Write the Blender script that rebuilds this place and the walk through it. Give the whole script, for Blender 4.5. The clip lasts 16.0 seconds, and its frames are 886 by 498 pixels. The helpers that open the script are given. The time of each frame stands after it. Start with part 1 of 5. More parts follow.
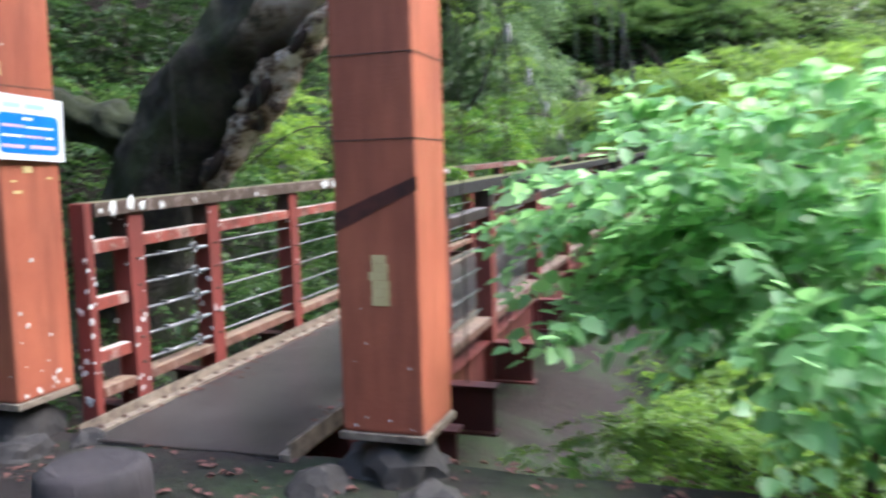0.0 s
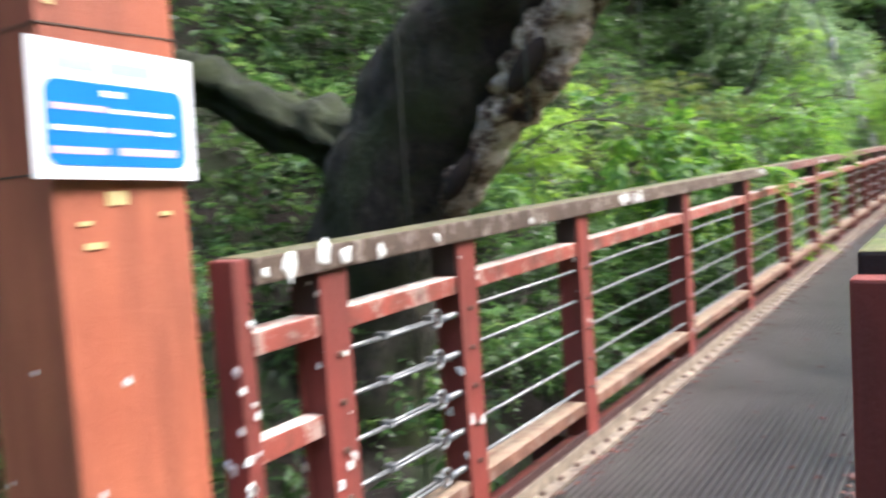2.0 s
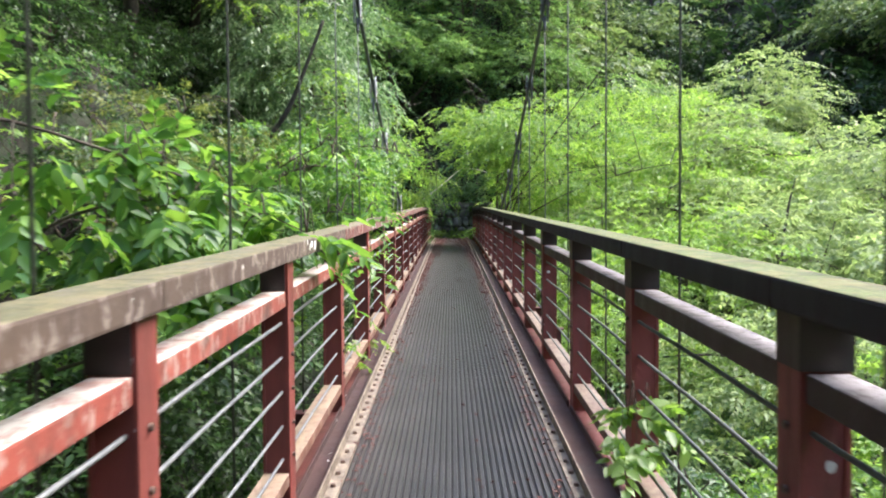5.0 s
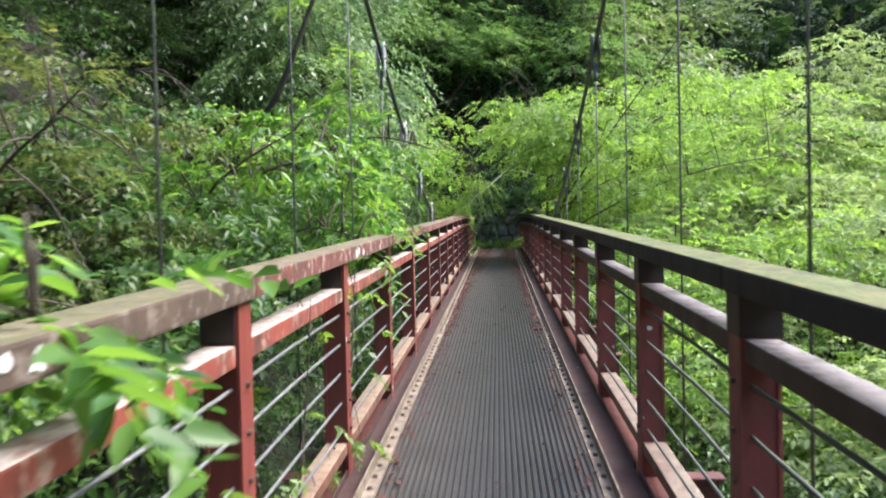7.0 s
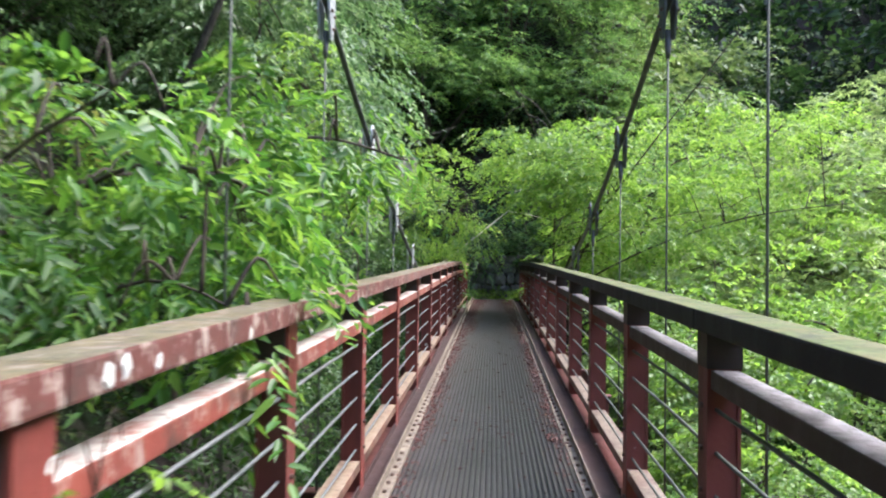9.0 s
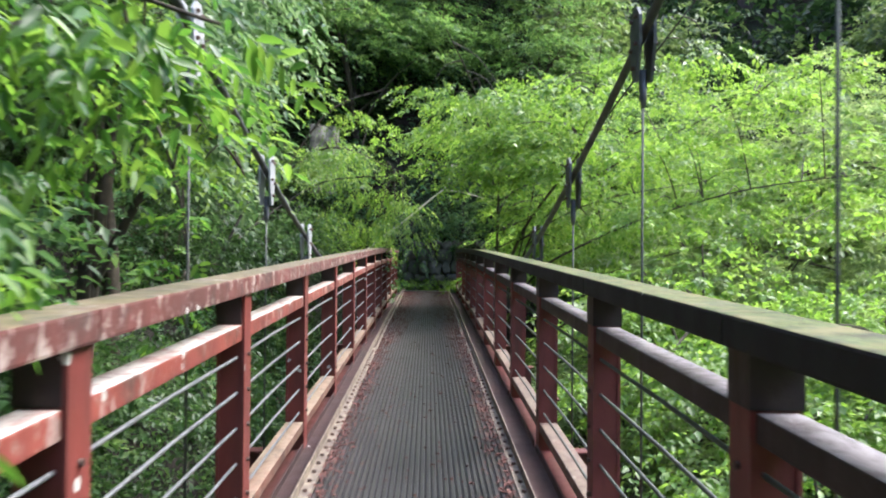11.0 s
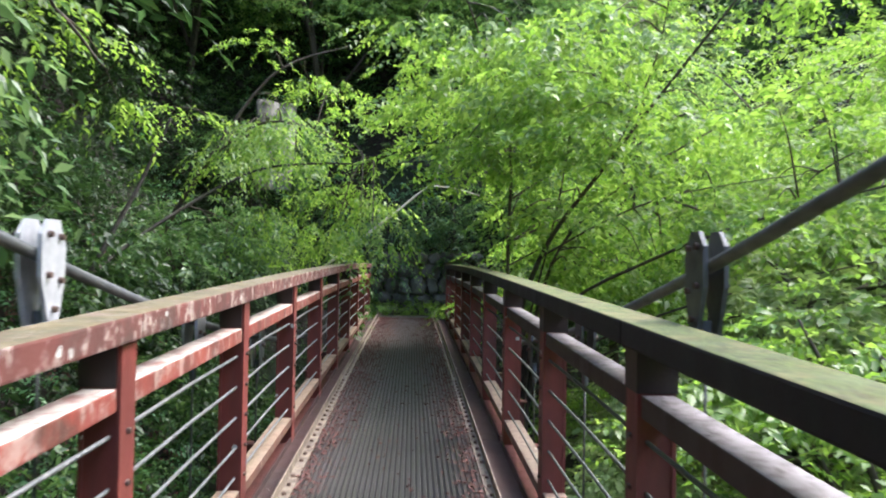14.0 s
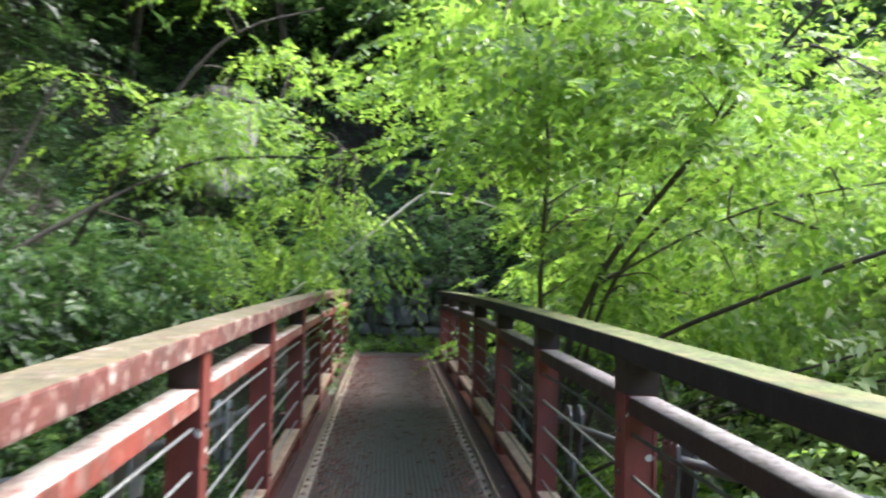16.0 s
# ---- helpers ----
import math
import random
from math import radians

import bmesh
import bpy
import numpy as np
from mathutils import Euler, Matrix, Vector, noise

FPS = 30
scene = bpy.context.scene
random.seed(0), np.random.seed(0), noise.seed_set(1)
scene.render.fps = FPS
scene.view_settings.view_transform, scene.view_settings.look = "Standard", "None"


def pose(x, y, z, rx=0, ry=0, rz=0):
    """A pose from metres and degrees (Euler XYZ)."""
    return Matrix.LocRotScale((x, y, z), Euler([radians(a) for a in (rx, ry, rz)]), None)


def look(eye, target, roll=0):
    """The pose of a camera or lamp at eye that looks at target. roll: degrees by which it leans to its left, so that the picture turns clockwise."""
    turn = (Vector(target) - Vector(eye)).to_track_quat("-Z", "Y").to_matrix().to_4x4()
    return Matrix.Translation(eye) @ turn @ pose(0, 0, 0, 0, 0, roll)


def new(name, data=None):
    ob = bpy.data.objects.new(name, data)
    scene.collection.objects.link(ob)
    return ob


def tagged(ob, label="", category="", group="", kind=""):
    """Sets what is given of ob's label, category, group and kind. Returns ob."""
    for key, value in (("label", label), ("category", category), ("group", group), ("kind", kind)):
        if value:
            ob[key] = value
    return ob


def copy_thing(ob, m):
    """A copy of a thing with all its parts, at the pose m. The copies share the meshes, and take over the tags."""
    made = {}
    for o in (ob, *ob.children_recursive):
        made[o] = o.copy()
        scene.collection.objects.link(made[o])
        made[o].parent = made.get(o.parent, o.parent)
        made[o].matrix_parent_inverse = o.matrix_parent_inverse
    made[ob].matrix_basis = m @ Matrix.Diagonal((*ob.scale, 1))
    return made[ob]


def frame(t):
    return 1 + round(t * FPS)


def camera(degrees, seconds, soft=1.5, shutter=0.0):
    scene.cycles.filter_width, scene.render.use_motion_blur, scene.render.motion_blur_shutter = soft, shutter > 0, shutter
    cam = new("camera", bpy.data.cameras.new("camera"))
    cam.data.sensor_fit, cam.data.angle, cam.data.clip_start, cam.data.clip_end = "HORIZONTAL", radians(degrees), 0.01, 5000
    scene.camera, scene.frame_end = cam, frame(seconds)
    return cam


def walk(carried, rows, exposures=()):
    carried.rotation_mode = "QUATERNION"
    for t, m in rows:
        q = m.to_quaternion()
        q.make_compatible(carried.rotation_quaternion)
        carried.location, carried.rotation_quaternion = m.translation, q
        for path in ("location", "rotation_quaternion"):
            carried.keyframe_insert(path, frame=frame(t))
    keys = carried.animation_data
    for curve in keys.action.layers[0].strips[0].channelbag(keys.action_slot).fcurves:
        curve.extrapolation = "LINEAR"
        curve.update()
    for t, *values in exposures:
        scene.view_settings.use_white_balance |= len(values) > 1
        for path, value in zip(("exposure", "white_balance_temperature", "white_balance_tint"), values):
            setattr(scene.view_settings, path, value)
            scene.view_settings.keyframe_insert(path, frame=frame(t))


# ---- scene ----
cam = camera(57.7, 16.0, 2.0, 0.5)
PATH = [
    (0, (2.745, 0.084, 1.509), (2.117, 1.973, 1.319), -1.7),
    (0.5, (2.46, 0.62, 1.523), (1.455, 2.337, 1.322), -1.6),
    (1, (2.133, 1.088, 1.514), (0.78, 2.555, 1.379), -1.9),
    (1.5, (1.828, 1.428, 1.525), (0.353, 2.774, 1.413), -0.6),
    (2, (1.454, 1.833, 1.545), (0.334, 3.484, 1.4), -3.8),
    (2.5, (1.113, 2.252, 1.558), (0.345, 4.093, 1.426), -2.4),
    (3, (0.741, 2.702, 1.576), (0.482, 4.678, 1.404), -1.4),
    (3.5, (0.638, 3.214, 1.62), (0.551, 5.212, 1.585), -1.4),
    (6, (0.612, 6.165, 1.637), (0.604, 8.163, 1.55), -0.1),
    (6.5, (0.635, 6.773, 1.665), (0.58, 8.771, 1.59), -0.2),
    (7, (0.688, 7.427, 1.705), (0.55, 9.421, 1.654), -1.3),
    (7.5, (0.656, 8.044, 1.753), (0.552, 10.041, 1.739), -0.6),
    (8, (0.658, 8.72, 1.763), (0.496, 10.713, 1.804), -0.1),
    (8.5, (0.601, 9.352, 1.782), (0.422, 11.343, 1.838), 0.3),
    (9, (0.636, 9.986, 1.774), (0.511, 11.981, 1.831), 0.9),
    (9.5, (0.6, 10.604, 1.778), (0.551, 12.603, 1.828), 1.4),
    (12, (0.716, 13.859, 1.861), (0.765, 15.858, 1.879), 0.2),
    (12.5, (0.713, 14.571, 1.885), (0.73, 16.571, 1.915), 0.9),
    (13, (0.728, 15.213, 1.91), (0.751, 17.213, 1.931), 2.0),
    (13.5, (0.709, 15.861, 1.948), (0.725, 17.861, 1.997), 1.0),
    (14, (0.717, 16.472, 1.964), (0.792, 18.47, 2.011), 1.0),
    (14.5, (0.698, 17.168, 1.991), (0.682, 19.168, 2.049), 1.2),
    (15, (0.663, 17.779, 1.998), (0.626, 19.777, 2.066), 0.7),
    (15.5, (0.608, 18.417, 2.031), (0.557, 20.415, 2.111), 1.4),
    (16, (0.542, 19.012, 2.046), (0.676, 21.005, 2.147), 1.4),
]
EXPOSURES = [(0.0, 2.5, 5900, 10), (1.5, 2.65, 6100, 10), (2.5, 2.95, 6350, 10), (3.5, 2.9, 6350, 10), (7.5, 2.6, 6300, 10), (9.0, 2.55, 6050, 10), (12.5, 2.55, 6050, 10), (14.5, 2.7, 6150, 10), (16.0, 3.0, 6200, 10)]
walk(cam, [(t, look(eye, target, roll)) for t, eye, target, roll in PATH], EXPOSURES)

# ---- world, light ----
world = bpy.data.worlds.new("sky")
scene.world = world
world.use_nodes = True
wn = world.node_tree
sky = wn.nodes.new("ShaderNodeTexSky")
sky.sky_type = "NISHITA"
sky.sun_disc = False
sky.sun_elevation, sky.sun_rotation = radians(55), radians(73)
sky.air_density, sky.dust_density = 1.0, 3.0
wn.links.new(sky.outputs[0], wn.nodes["Background"].inputs[0])
wn.nodes["Background"].inputs[1].default_value = 0.15
sun = new("sun", bpy.data.lights.new("sun", "SUN"))
sun.data.energy, sun.data.angle, sun.data.color = 1.05, radians(30), (1.0, 0.97, 0.93)
sun.matrix_world = look((10, 3, 15), (0, 0, 0))

# ---- materials ----


def nodes_of(name):
    m = bpy.data.materials.new(name)
    m.use_nodes = True
    return m, m.node_tree, m.node_tree.nodes["Principled BSDF"]


def noise_node(nt, scale, detail=6.0, rough=0.6, coords="Object", stretch=None):
    tc = nt.nodes.new("ShaderNodeTexCoord")
    n = nt.nodes.new("ShaderNodeTexNoise")
    n.inputs["Scale"].default_value, n.inputs["Detail"].default_value, n.inputs["Roughness"].default_value = scale, detail, rough
    if coords == "World":
        g = nt.nodes.new("ShaderNodeNewGeometry")
        src = g.outputs["Position"]
    else:
        src = tc.outputs[coords]
    if stretch:
        mp = nt.nodes.new("ShaderNodeMapping")
        mp.inputs["Scale"].default_value = stretch
        nt.links.new(src, mp.inputs[0])
        src = mp.outputs[0]
    nt.links.new(src, n.inputs["Vector"])
    return n.outputs["Fac"]


def ramp(nt, fac, stops):
    r = nt.nodes.new("ShaderNodeValToRGB")
    els = r.color_ramp.elements
    while len(els) < len(stops):
        els.new(0.5)
    for e, (p, c) in zip(els, stops):
        e.position, e.color = p, (*c, 1) if len(c) == 3 else c
    nt.links.new(fac, r.inputs[0])
    return r.outputs[0]


def mix(nt, fac, a, b):
    m = nt.nodes.new("ShaderNodeMix")
    m.data_type = "RGBA"
    for sock, v in ((m.inputs[0], fac), (m.inputs[6], a), (m.inputs[7], b)):
        if isinstance(v, bpy.types.NodeSocket):
            nt.links.new(v, sock)
        else:
            sock.default_value = v if isinstance(v, float) else (*v, 1)
    return m.outputs[2]


def math_node(nt, op, a, b=0.0):
    m = nt.nodes.new("ShaderNodeMath")
    m.operation = op
    for sock, v in ((m.inputs[0], a), (m.inputs[1], b)):
        if isinstance(v, bpy.types.NodeSocket):
            nt.links.new(v, sock)
        else:
            sock.default_value = v
    return m.outputs[0]


def bump(nt, bsdf, height, strength=0.3, distance=0.01):
    b = nt.nodes.new("ShaderNodeBump")
    b.inputs["Strength"].default_value, b.inputs["Distance"].default_value = strength, distance
    nt.links.new(height, b.inputs["Height"])
    nt.links.new(b.outputs[0], bsdf.inputs["Normal"])


def up_facing(nt):
    g = nt.nodes.new("ShaderNodeNewGeometry")
    s = nt.nodes.new("ShaderNodeSeparateXYZ")
    nt.links.new(g.outputs["Normal"], s.inputs[0])
    return s.outputs["Z"]


def paint(name, base, dark, lichen=0.0, blotch=0.0, moss=0.0, moss_col=(0.09, 0.11, 0.03), worn=0.0, grime=0.5, rough=0.5, worn_col=(0.33, 0.30, 0.27)):
    """Old red steel paint: streaks, pale lichen spots, growth on the upward faces."""
    m, nt, b = nodes_of(name)
    big = noise_node(nt, 1.7, 5, 0.6, "World")
    col = mix(nt, ramp(nt, big, [(0.35, (0, 0, 0)), (0.7, (1, 1, 1))]), base, dark)
    streak = noise_node(nt, 9.0, 6, 0.65, "World", (1, 1, 0.14))
    col = mix(nt, math_node(nt, "MULTIPLY", ramp(nt, streak, [(0.45, (0, 0, 0)), (0.75, (1, 1, 1))]), grime), col, (0.045, 0.022, 0.016))
    if lichen > 0:
        v = nt.nodes.new("ShaderNodeTexVoronoi")
        v.inputs["Scale"].default_value = 11.0
        g = nt.nodes.new("ShaderNodeNewGeometry")
        nt.links.new(g.outputs["Position"], v.inputs["Vector"])
        wob = noise_node(nt, 40.0, 3, 0.6, "World")
        d = math_node(nt, "ADD", v.outputs["Distance"], math_node(nt, "MULTIPLY", wob, 0.25))
        gate = noise_node(nt, 3.0, 3, 0.5, "World")
        spot = math_node(nt, "MULTIPLY", math_node(nt, "LESS_THAN", d, 0.20 + 0.22 * lichen), math_node(nt, "GREATER_THAN", gate, 0.62 - 0.16 * lichen))
        col = mix(nt, spot, col, (0.55, 0.56, 0.52))
    if blotch > 0:
        f = ramp(nt, noise_node(nt, 17.0, 8, 0.72, "World", (1, 1, 0.6)), [(0.53, (0, 0, 0)), (0.585, (1, 1, 1))])
        col = mix(nt, math_node(nt, "MULTIPLY", f, blotch), col, (0.44, 0.37, 0.32))
        f = ramp(nt, noise_node(nt, 6.0, 7, 0.7, "World"), [(0.5, (0, 0, 0)), (0.66, (1, 1, 1))])
        col = mix(nt, math_node(nt, "MULTIPLY", f, 0.8), col, (0.05, 0.032, 0.024))
    if worn > 0 or moss > 0:
        up = ramp(nt, up_facing(nt), [(0.55, (0, 0, 0)), (0.85, (1, 1, 1))])
        patch = ramp(nt, noise_node(nt, 5.0, 8, 0.7, "World"), [(0.30, (0, 0, 0)), (0.52, (1, 1, 1))])
        speck = ramp(nt, noise_node(nt, 30.0, 5, 0.7, "World"), [(0.38, (0.3,) * 3), (0.52, (1, 1, 1))])
        col = mix(nt, math_node(nt, "MULTIPLY", math_node(nt, "MULTIPLY", math_node(nt, "MULTIPLY", up, patch), speck), worn), col, worn_col)
        patch2 = ramp(nt, noise_node(nt, 8.0, 8, 0.75, "World"), [(0.28, (0, 0, 0)), (0.5, (1, 1, 1))])
        fine = ramp(nt, noise_node(nt, 60.0, 4, 0.7, "World"), [(0.38, (0, 0, 0)), (0.62, (1, 1, 1))])
        mcol = mix(nt, fine, moss_col, tuple(c * 0.35 for c in moss_col))
        dry = ramp(nt, noise_node(nt, 9.0, 6, 0.7, "World"), [(0.45, (0, 0, 0)), (0.62, (0.8, 0.8, 0.8))])
        mcol = mix(nt, dry, mcol, (0.15, 0.125, 0.05))
        col = mix(nt, math_node(nt, "MULTIPLY", math_node(nt, "MULTIPLY", up, patch2), moss), col, mcol)
    nt.links.new(col, b.inputs["Base Color"])
    nt.links.new(ramp(nt, streak, [(0.3, (rough,) * 3), (0.8, (min(1, rough + 0.25),) * 3)]), b.inputs["Roughness"])
    bump(nt, b, noise_node(nt, 55.0, 6, 0.7, "World"), 0.4, 0.006)
    return m


RED_TOWER = paint("red_tower_paint", (0.41, 0.125, 0.068), (0.30, 0.080, 0.046), lichen=0.1, grime=0.45, rough=0.42)
RED_POST = paint("red_post_paint", (0.21, 0.040, 0.030), (0.12, 0.026, 0.021), lichen=0.35, grime=0.6)
# right posts: dimmer copy of the post paint, for the side turned from light
RED_POST_DIM = paint("dim_red_post_paint", (0.20, 0.042, 0.036), (0.12, 0.028, 0.025), lichen=0.3, grime=0.85)
RED_RAIL = paint("red_rail_paint", (0.28, 0.062, 0.042), (0.19, 0.042, 0.032), lichen=0.4, blotch=0.55, worn=0.9, grime=0.5, worn_col=(0.56, 0.54, 0.50))
CAP_LEFT = paint("mossy_brown_handrail", (0.085, 0.056, 0.038), (0.055, 0.038, 0.027), lichen=0.4, blotch=0.35, moss=0.8, moss_col=(0.10, 0.105, 0.035), worn=0.3, grime=0.6, rough=0.7)
# right handrail: near-black base holds the shade of its inner face; moss on top
CAP_RIGHT = paint("mossy_shaded_handrail", (0.010, 0.008, 0.009), (0.006, 0.005, 0.006), lichen=0.05, moss=1.0, moss_col=(0.10, 0.13, 0.03), grime=0.3, rough=0.7)
CAP_PINK = paint("peeling_pink_handrail", (0.15, 0.038, 0.029), (0.085, 0.028, 0.022), lichen=0.4, blotch=0.7, moss=0.8, worn=0.4, moss_col=(0.10, 0.10, 0.04), grime=0.6, rough=0.7)
# right mid rail: shade of its inner face in the base colour, worn top
RAIL_RIGHT = paint("shaded_mid_rail", (0.030, 0.016, 0.017), (0.018, 0.012, 0.013), lichen=0.05, worn=0.95, grime=0.5, worn_col=(0.27, 0.25, 0.265))
TOE = paint("worn_lower_rail", (0.19, 0.085, 0.055), (0.12, 0.06, 0.04), lichen=0.25, blotch=0.3, worn=0.9, grime=0.6, worn_col=(0.27, 0.205, 0.145))
# near-black red: the darkness of the gap beside the deck, put into colour
KICK = paint("gap_dark_plate_paint", (0.046, 0.015, 0.013), (0.026, 0.012, 0.010), lichen=0.1, grime=0.8, rough=0.7)
# right lower rail: dimmer copy of the worn one, for the shaded side
TOE_DARK = paint("dim_lower_rail", (0.11, 0.048, 0.036), (0.07, 0.035, 0.028), lichen=0.25, blotch=0.2, worn=0.75, grime=0.7, worn_col=(0.21, 0.165, 0.125))
# near-black colour for the shade on the post tops
SHADE_SLEEVE = paint("shaded_sleeve_paint", (0.030, 0.018, 0.019), (0.017, 0.012, 0.013), lichen=0.1, grime=0.6)
GIRDER = paint("dark_girder_paint", (0.10, 0.020, 0.017), (0.06, 0.014, 0.012), lichen=0.15, grime=0.7)


def simple(name, c1, c2, scale, rough, metal=0.0, bscale=60.0, bstr=0.3, bdist=0.004, stretch=None, coords="World"):
    m, nt, b = nodes_of(name)
    f = noise_node(nt, scale, 8, 0.65, coords, stretch)
    nt.links.new(ramp(nt, f, [(0.3, c1), (0.7, c2)]), b.inputs["Base Color"])
    b.inputs["Roughness"].default_value, b.inputs["Metallic"].default_value = rough, metal
    bump(nt, b, noise_node(nt, bscale, 8, 0.7, coords, stretch), bstr, bdist)
    return m


DECK = simple("ribbed_deck_plastic", (0.031, 0.028, 0.027), (0.075, 0.067, 0.064), 2.6, 0.34, 0.0, 90, 0.25, 0.002)
# channel floors between the ribs, coloured darker than the rib tops
DECK_DARK = simple("deck_channel_dark", (0.012, 0.010, 0.009), (0.03, 0.026, 0.022), 14, 0.8)
EDGE = simple("rusty_edge_angle", (0.05, 0.030, 0.024), (0.28, 0.23, 0.17), 16, 0.7, 0.0, 50, 0.5, 0.006)
STEEL = simple("galvanised_wire", (0.15, 0.155, 0.16), (0.27, 0.275, 0.28), 20, 0.5, 0.6)
PLATE = simple("pale_galvanised_plate", (0.30, 0.31, 0.33), (0.48, 0.49, 0.51), 25, 0.5, 0.2)
CABLE = simple("greyed_main_cable", (0.06, 0.065, 0.07), (0.13, 0.135, 0.14), 14, 0.6, 0.3)
ROD = simple("dark_hanger_rod", (0.05, 0.055, 0.05), (0.11, 0.12, 0.105), 9, 0.6, 0.3)
BOLT = simple("rusted_bolt", (0.05, 0.028, 0.02), (0.12, 0.07, 0.05), 30, 0.7)
BARK = simple("dark_mossy_bark", (0.012, 0.012, 0.010), (0.05, 0.045, 0.03), 7, 0.9, 0, 28, 0.9, 0.03, (1, 1, 0.35))


def scarred_bark():
    """Dark mossy bark; old wood laid bare along the underside."""
    m, nt, b = nodes_of("scarred_bark")
    g = nt.nodes.new("ShaderNodeNewGeometry")
    d = nt.nodes.new("ShaderNodeVectorMath")
    d.operation = "DOT_PRODUCT"
    d.inputs[1].default_value = (0.62, -0.50, -0.60)
    nt.links.new(g.outputs["Normal"], d.inputs[0])
    edge = noise_node(nt, 3.2, 8, 0.7, "World")
    sep = nt.nodes.new("ShaderNodeSeparateXYZ")
    nt.links.new(g.outputs["Position"], sep.inputs[0])
    high = ramp(nt, math_node(nt, "MULTIPLY", sep.outputs["Z"], 0.25), [(0.60, (0, 0, 0)), (0.70, (1, 1, 1))])
    mask = ramp(nt, math_node(nt, "ADD", d.outputs["Value"], math_node(nt, "MULTIPLY", edge, 0.7)), [(0.88, (0, 0, 0)), (0.98, (1, 1, 1))])
    mask = math_node(nt, "MULTIPLY", mask, high)
    rough_bark = noise_node(nt, 9.0, 8, 0.75, "World", (1, 1, 0.5))
    moss = noise_node(nt, 2.2, 6, 0.6, "World")
    dark = ramp(nt, rough_bark, [(0.35, (0.005, 0.005, 0.004)), (0.65, (0.085, 0.07, 0.055))])
    dark = mix(nt, ramp(nt, moss, [(0.42, (0, 0, 0)), (0.6, (0.9, 0.9, 0.9))]), dark, (0.045, 0.06, 0.016))
    flake = noise_node(nt, 4.5, 9, 0.72, "World")
    pale = ramp(nt, flake, [(0.36, (0.04, 0.027, 0.02)), (0.41, (0.30, 0.22, 0.16)), (0.50, (0.58, 0.48, 0.38)), (0.60, (0.78, 0.72, 0.63))])
    nt.links.new(mix(nt, mask, dark, pale), b.inputs["Base Color"])
    b.inputs["Roughness"].default_value = 0.85
    bump(nt, b, math_node(nt, "ADD", flake, rough_bark), 1.0, 0.07)
    return m


SCARRED = scarred_bark()


def bare_wood():
    """Pale flaking wood with dark cracks."""
    m, nt, b = nodes_of("bare_flaking_wood")
    flake = noise_node(nt, 5.5, 9, 0.75, "World")
    crack = noise_node(nt, 15.0, 6, 0.7, "World", (1, 1, 0.4))
    pale = ramp(nt, flake, [(0.40, (0.02, 0.013, 0.010)), (0.47, (0.16, 0.10, 0.065)), (0.52, (0.52, 0.43, 0.32)), (0.60, (0.78, 0.72, 0.62))])
    nt.links.new(mix(nt, ramp(nt, crack, [(0.36, (1, 1, 1)), (0.44, (0, 0, 0))]), pale, (0.03, 0.02, 0.014)), b.inputs["Base Color"])
    b.inputs["Roughness"].default_value = 0.85
    bump(nt, b, flake, 1.0, 0.06)
    return m


HOLLOW = simple("rotten_hollow", (0.01, 0.008, 0.006), (0.04, 0.025, 0.018), 9, 0.95)
TWIG = simple("twig_bark", (0.03, 0.025, 0.018), (0.09, 0.07, 0.05), 12, 0.85, 0, 40, 0.5, 0.004)
DEAD = simple("bleached_dead_wood", (0.35, 0.31, 0.26), (0.6, 0.56, 0.5), 20, 0.8)
ROCK = simple("dark_wet_rock", (0.012, 0.012, 0.013), (0.085, 0.08, 0.075), 1.6, 0.6, 0, 9, 0.9, 0.06)
ROCK_PALE = simple("pale_streaked_rock", (0.03, 0.03, 0.024), (0.34, 0.32, 0.26), 2.2, 0.7, 0, 12, 0.8, 0.05, (1, 1, 0.3))
WALL_STONE = simple("mossy_grey_stone", (0.020, 0.026, 0.012), (0.15, 0.14, 0.125), 3.5, 0.85, 0, 22, 0.9, 0.03)
STONE = simple("dark_footing_stone", (0.010, 0.009, 0.009), (0.055, 0.048, 0.044), 5, 0.8, 0, 30, 0.7, 0.015)
LOG = simple("weathered_timber", (0.008, 0.006, 0.007), (0.036, 0.028, 0.030), 6, 0.8, 0, 30, 0.7, 0.01, (1, 1, 0.12))
WHITE = simple("laminated_white_sheet", (0.66, 0.69, 0.72), (0.74, 0.76, 0.79), 4, 0.3, 0, 30, 0.05)
BLUE = simple("printed_blue", (0.012, 0.16, 0.55), (0.016, 0.2, 0.62), 4, 0.3, 0, 30, 0.05)
PINK = simple("printed_pink", (0.52, 0.4, 0.72), (0.6, 0.46, 0.78), 9, 0.3, 0, 30, 0.05)
TAPE = simple("yellowed_tape", (0.5, 0.38, 0.16), (0.68, 0.56, 0.28), 9, 0.7, 0, 50, 0.3)
MOSSY = simple("mossy_limb_bark", (0.004, 0.005, 0.003), (0.026, 0.036, 0.008), 4, 0.95, 0, 26, 1.0, 0.03)
LITTER = simple("brown_leaf_litter", (0.055, 0.020, 0.017), (0.21, 0.09, 0.068), 30, 0.8)
PATCH = simple("white_lichen_patch", (0.5, 0.52, 0.5), (0.72, 0.73, 0.7), 25, 0.9, 0, 60, 0.6)


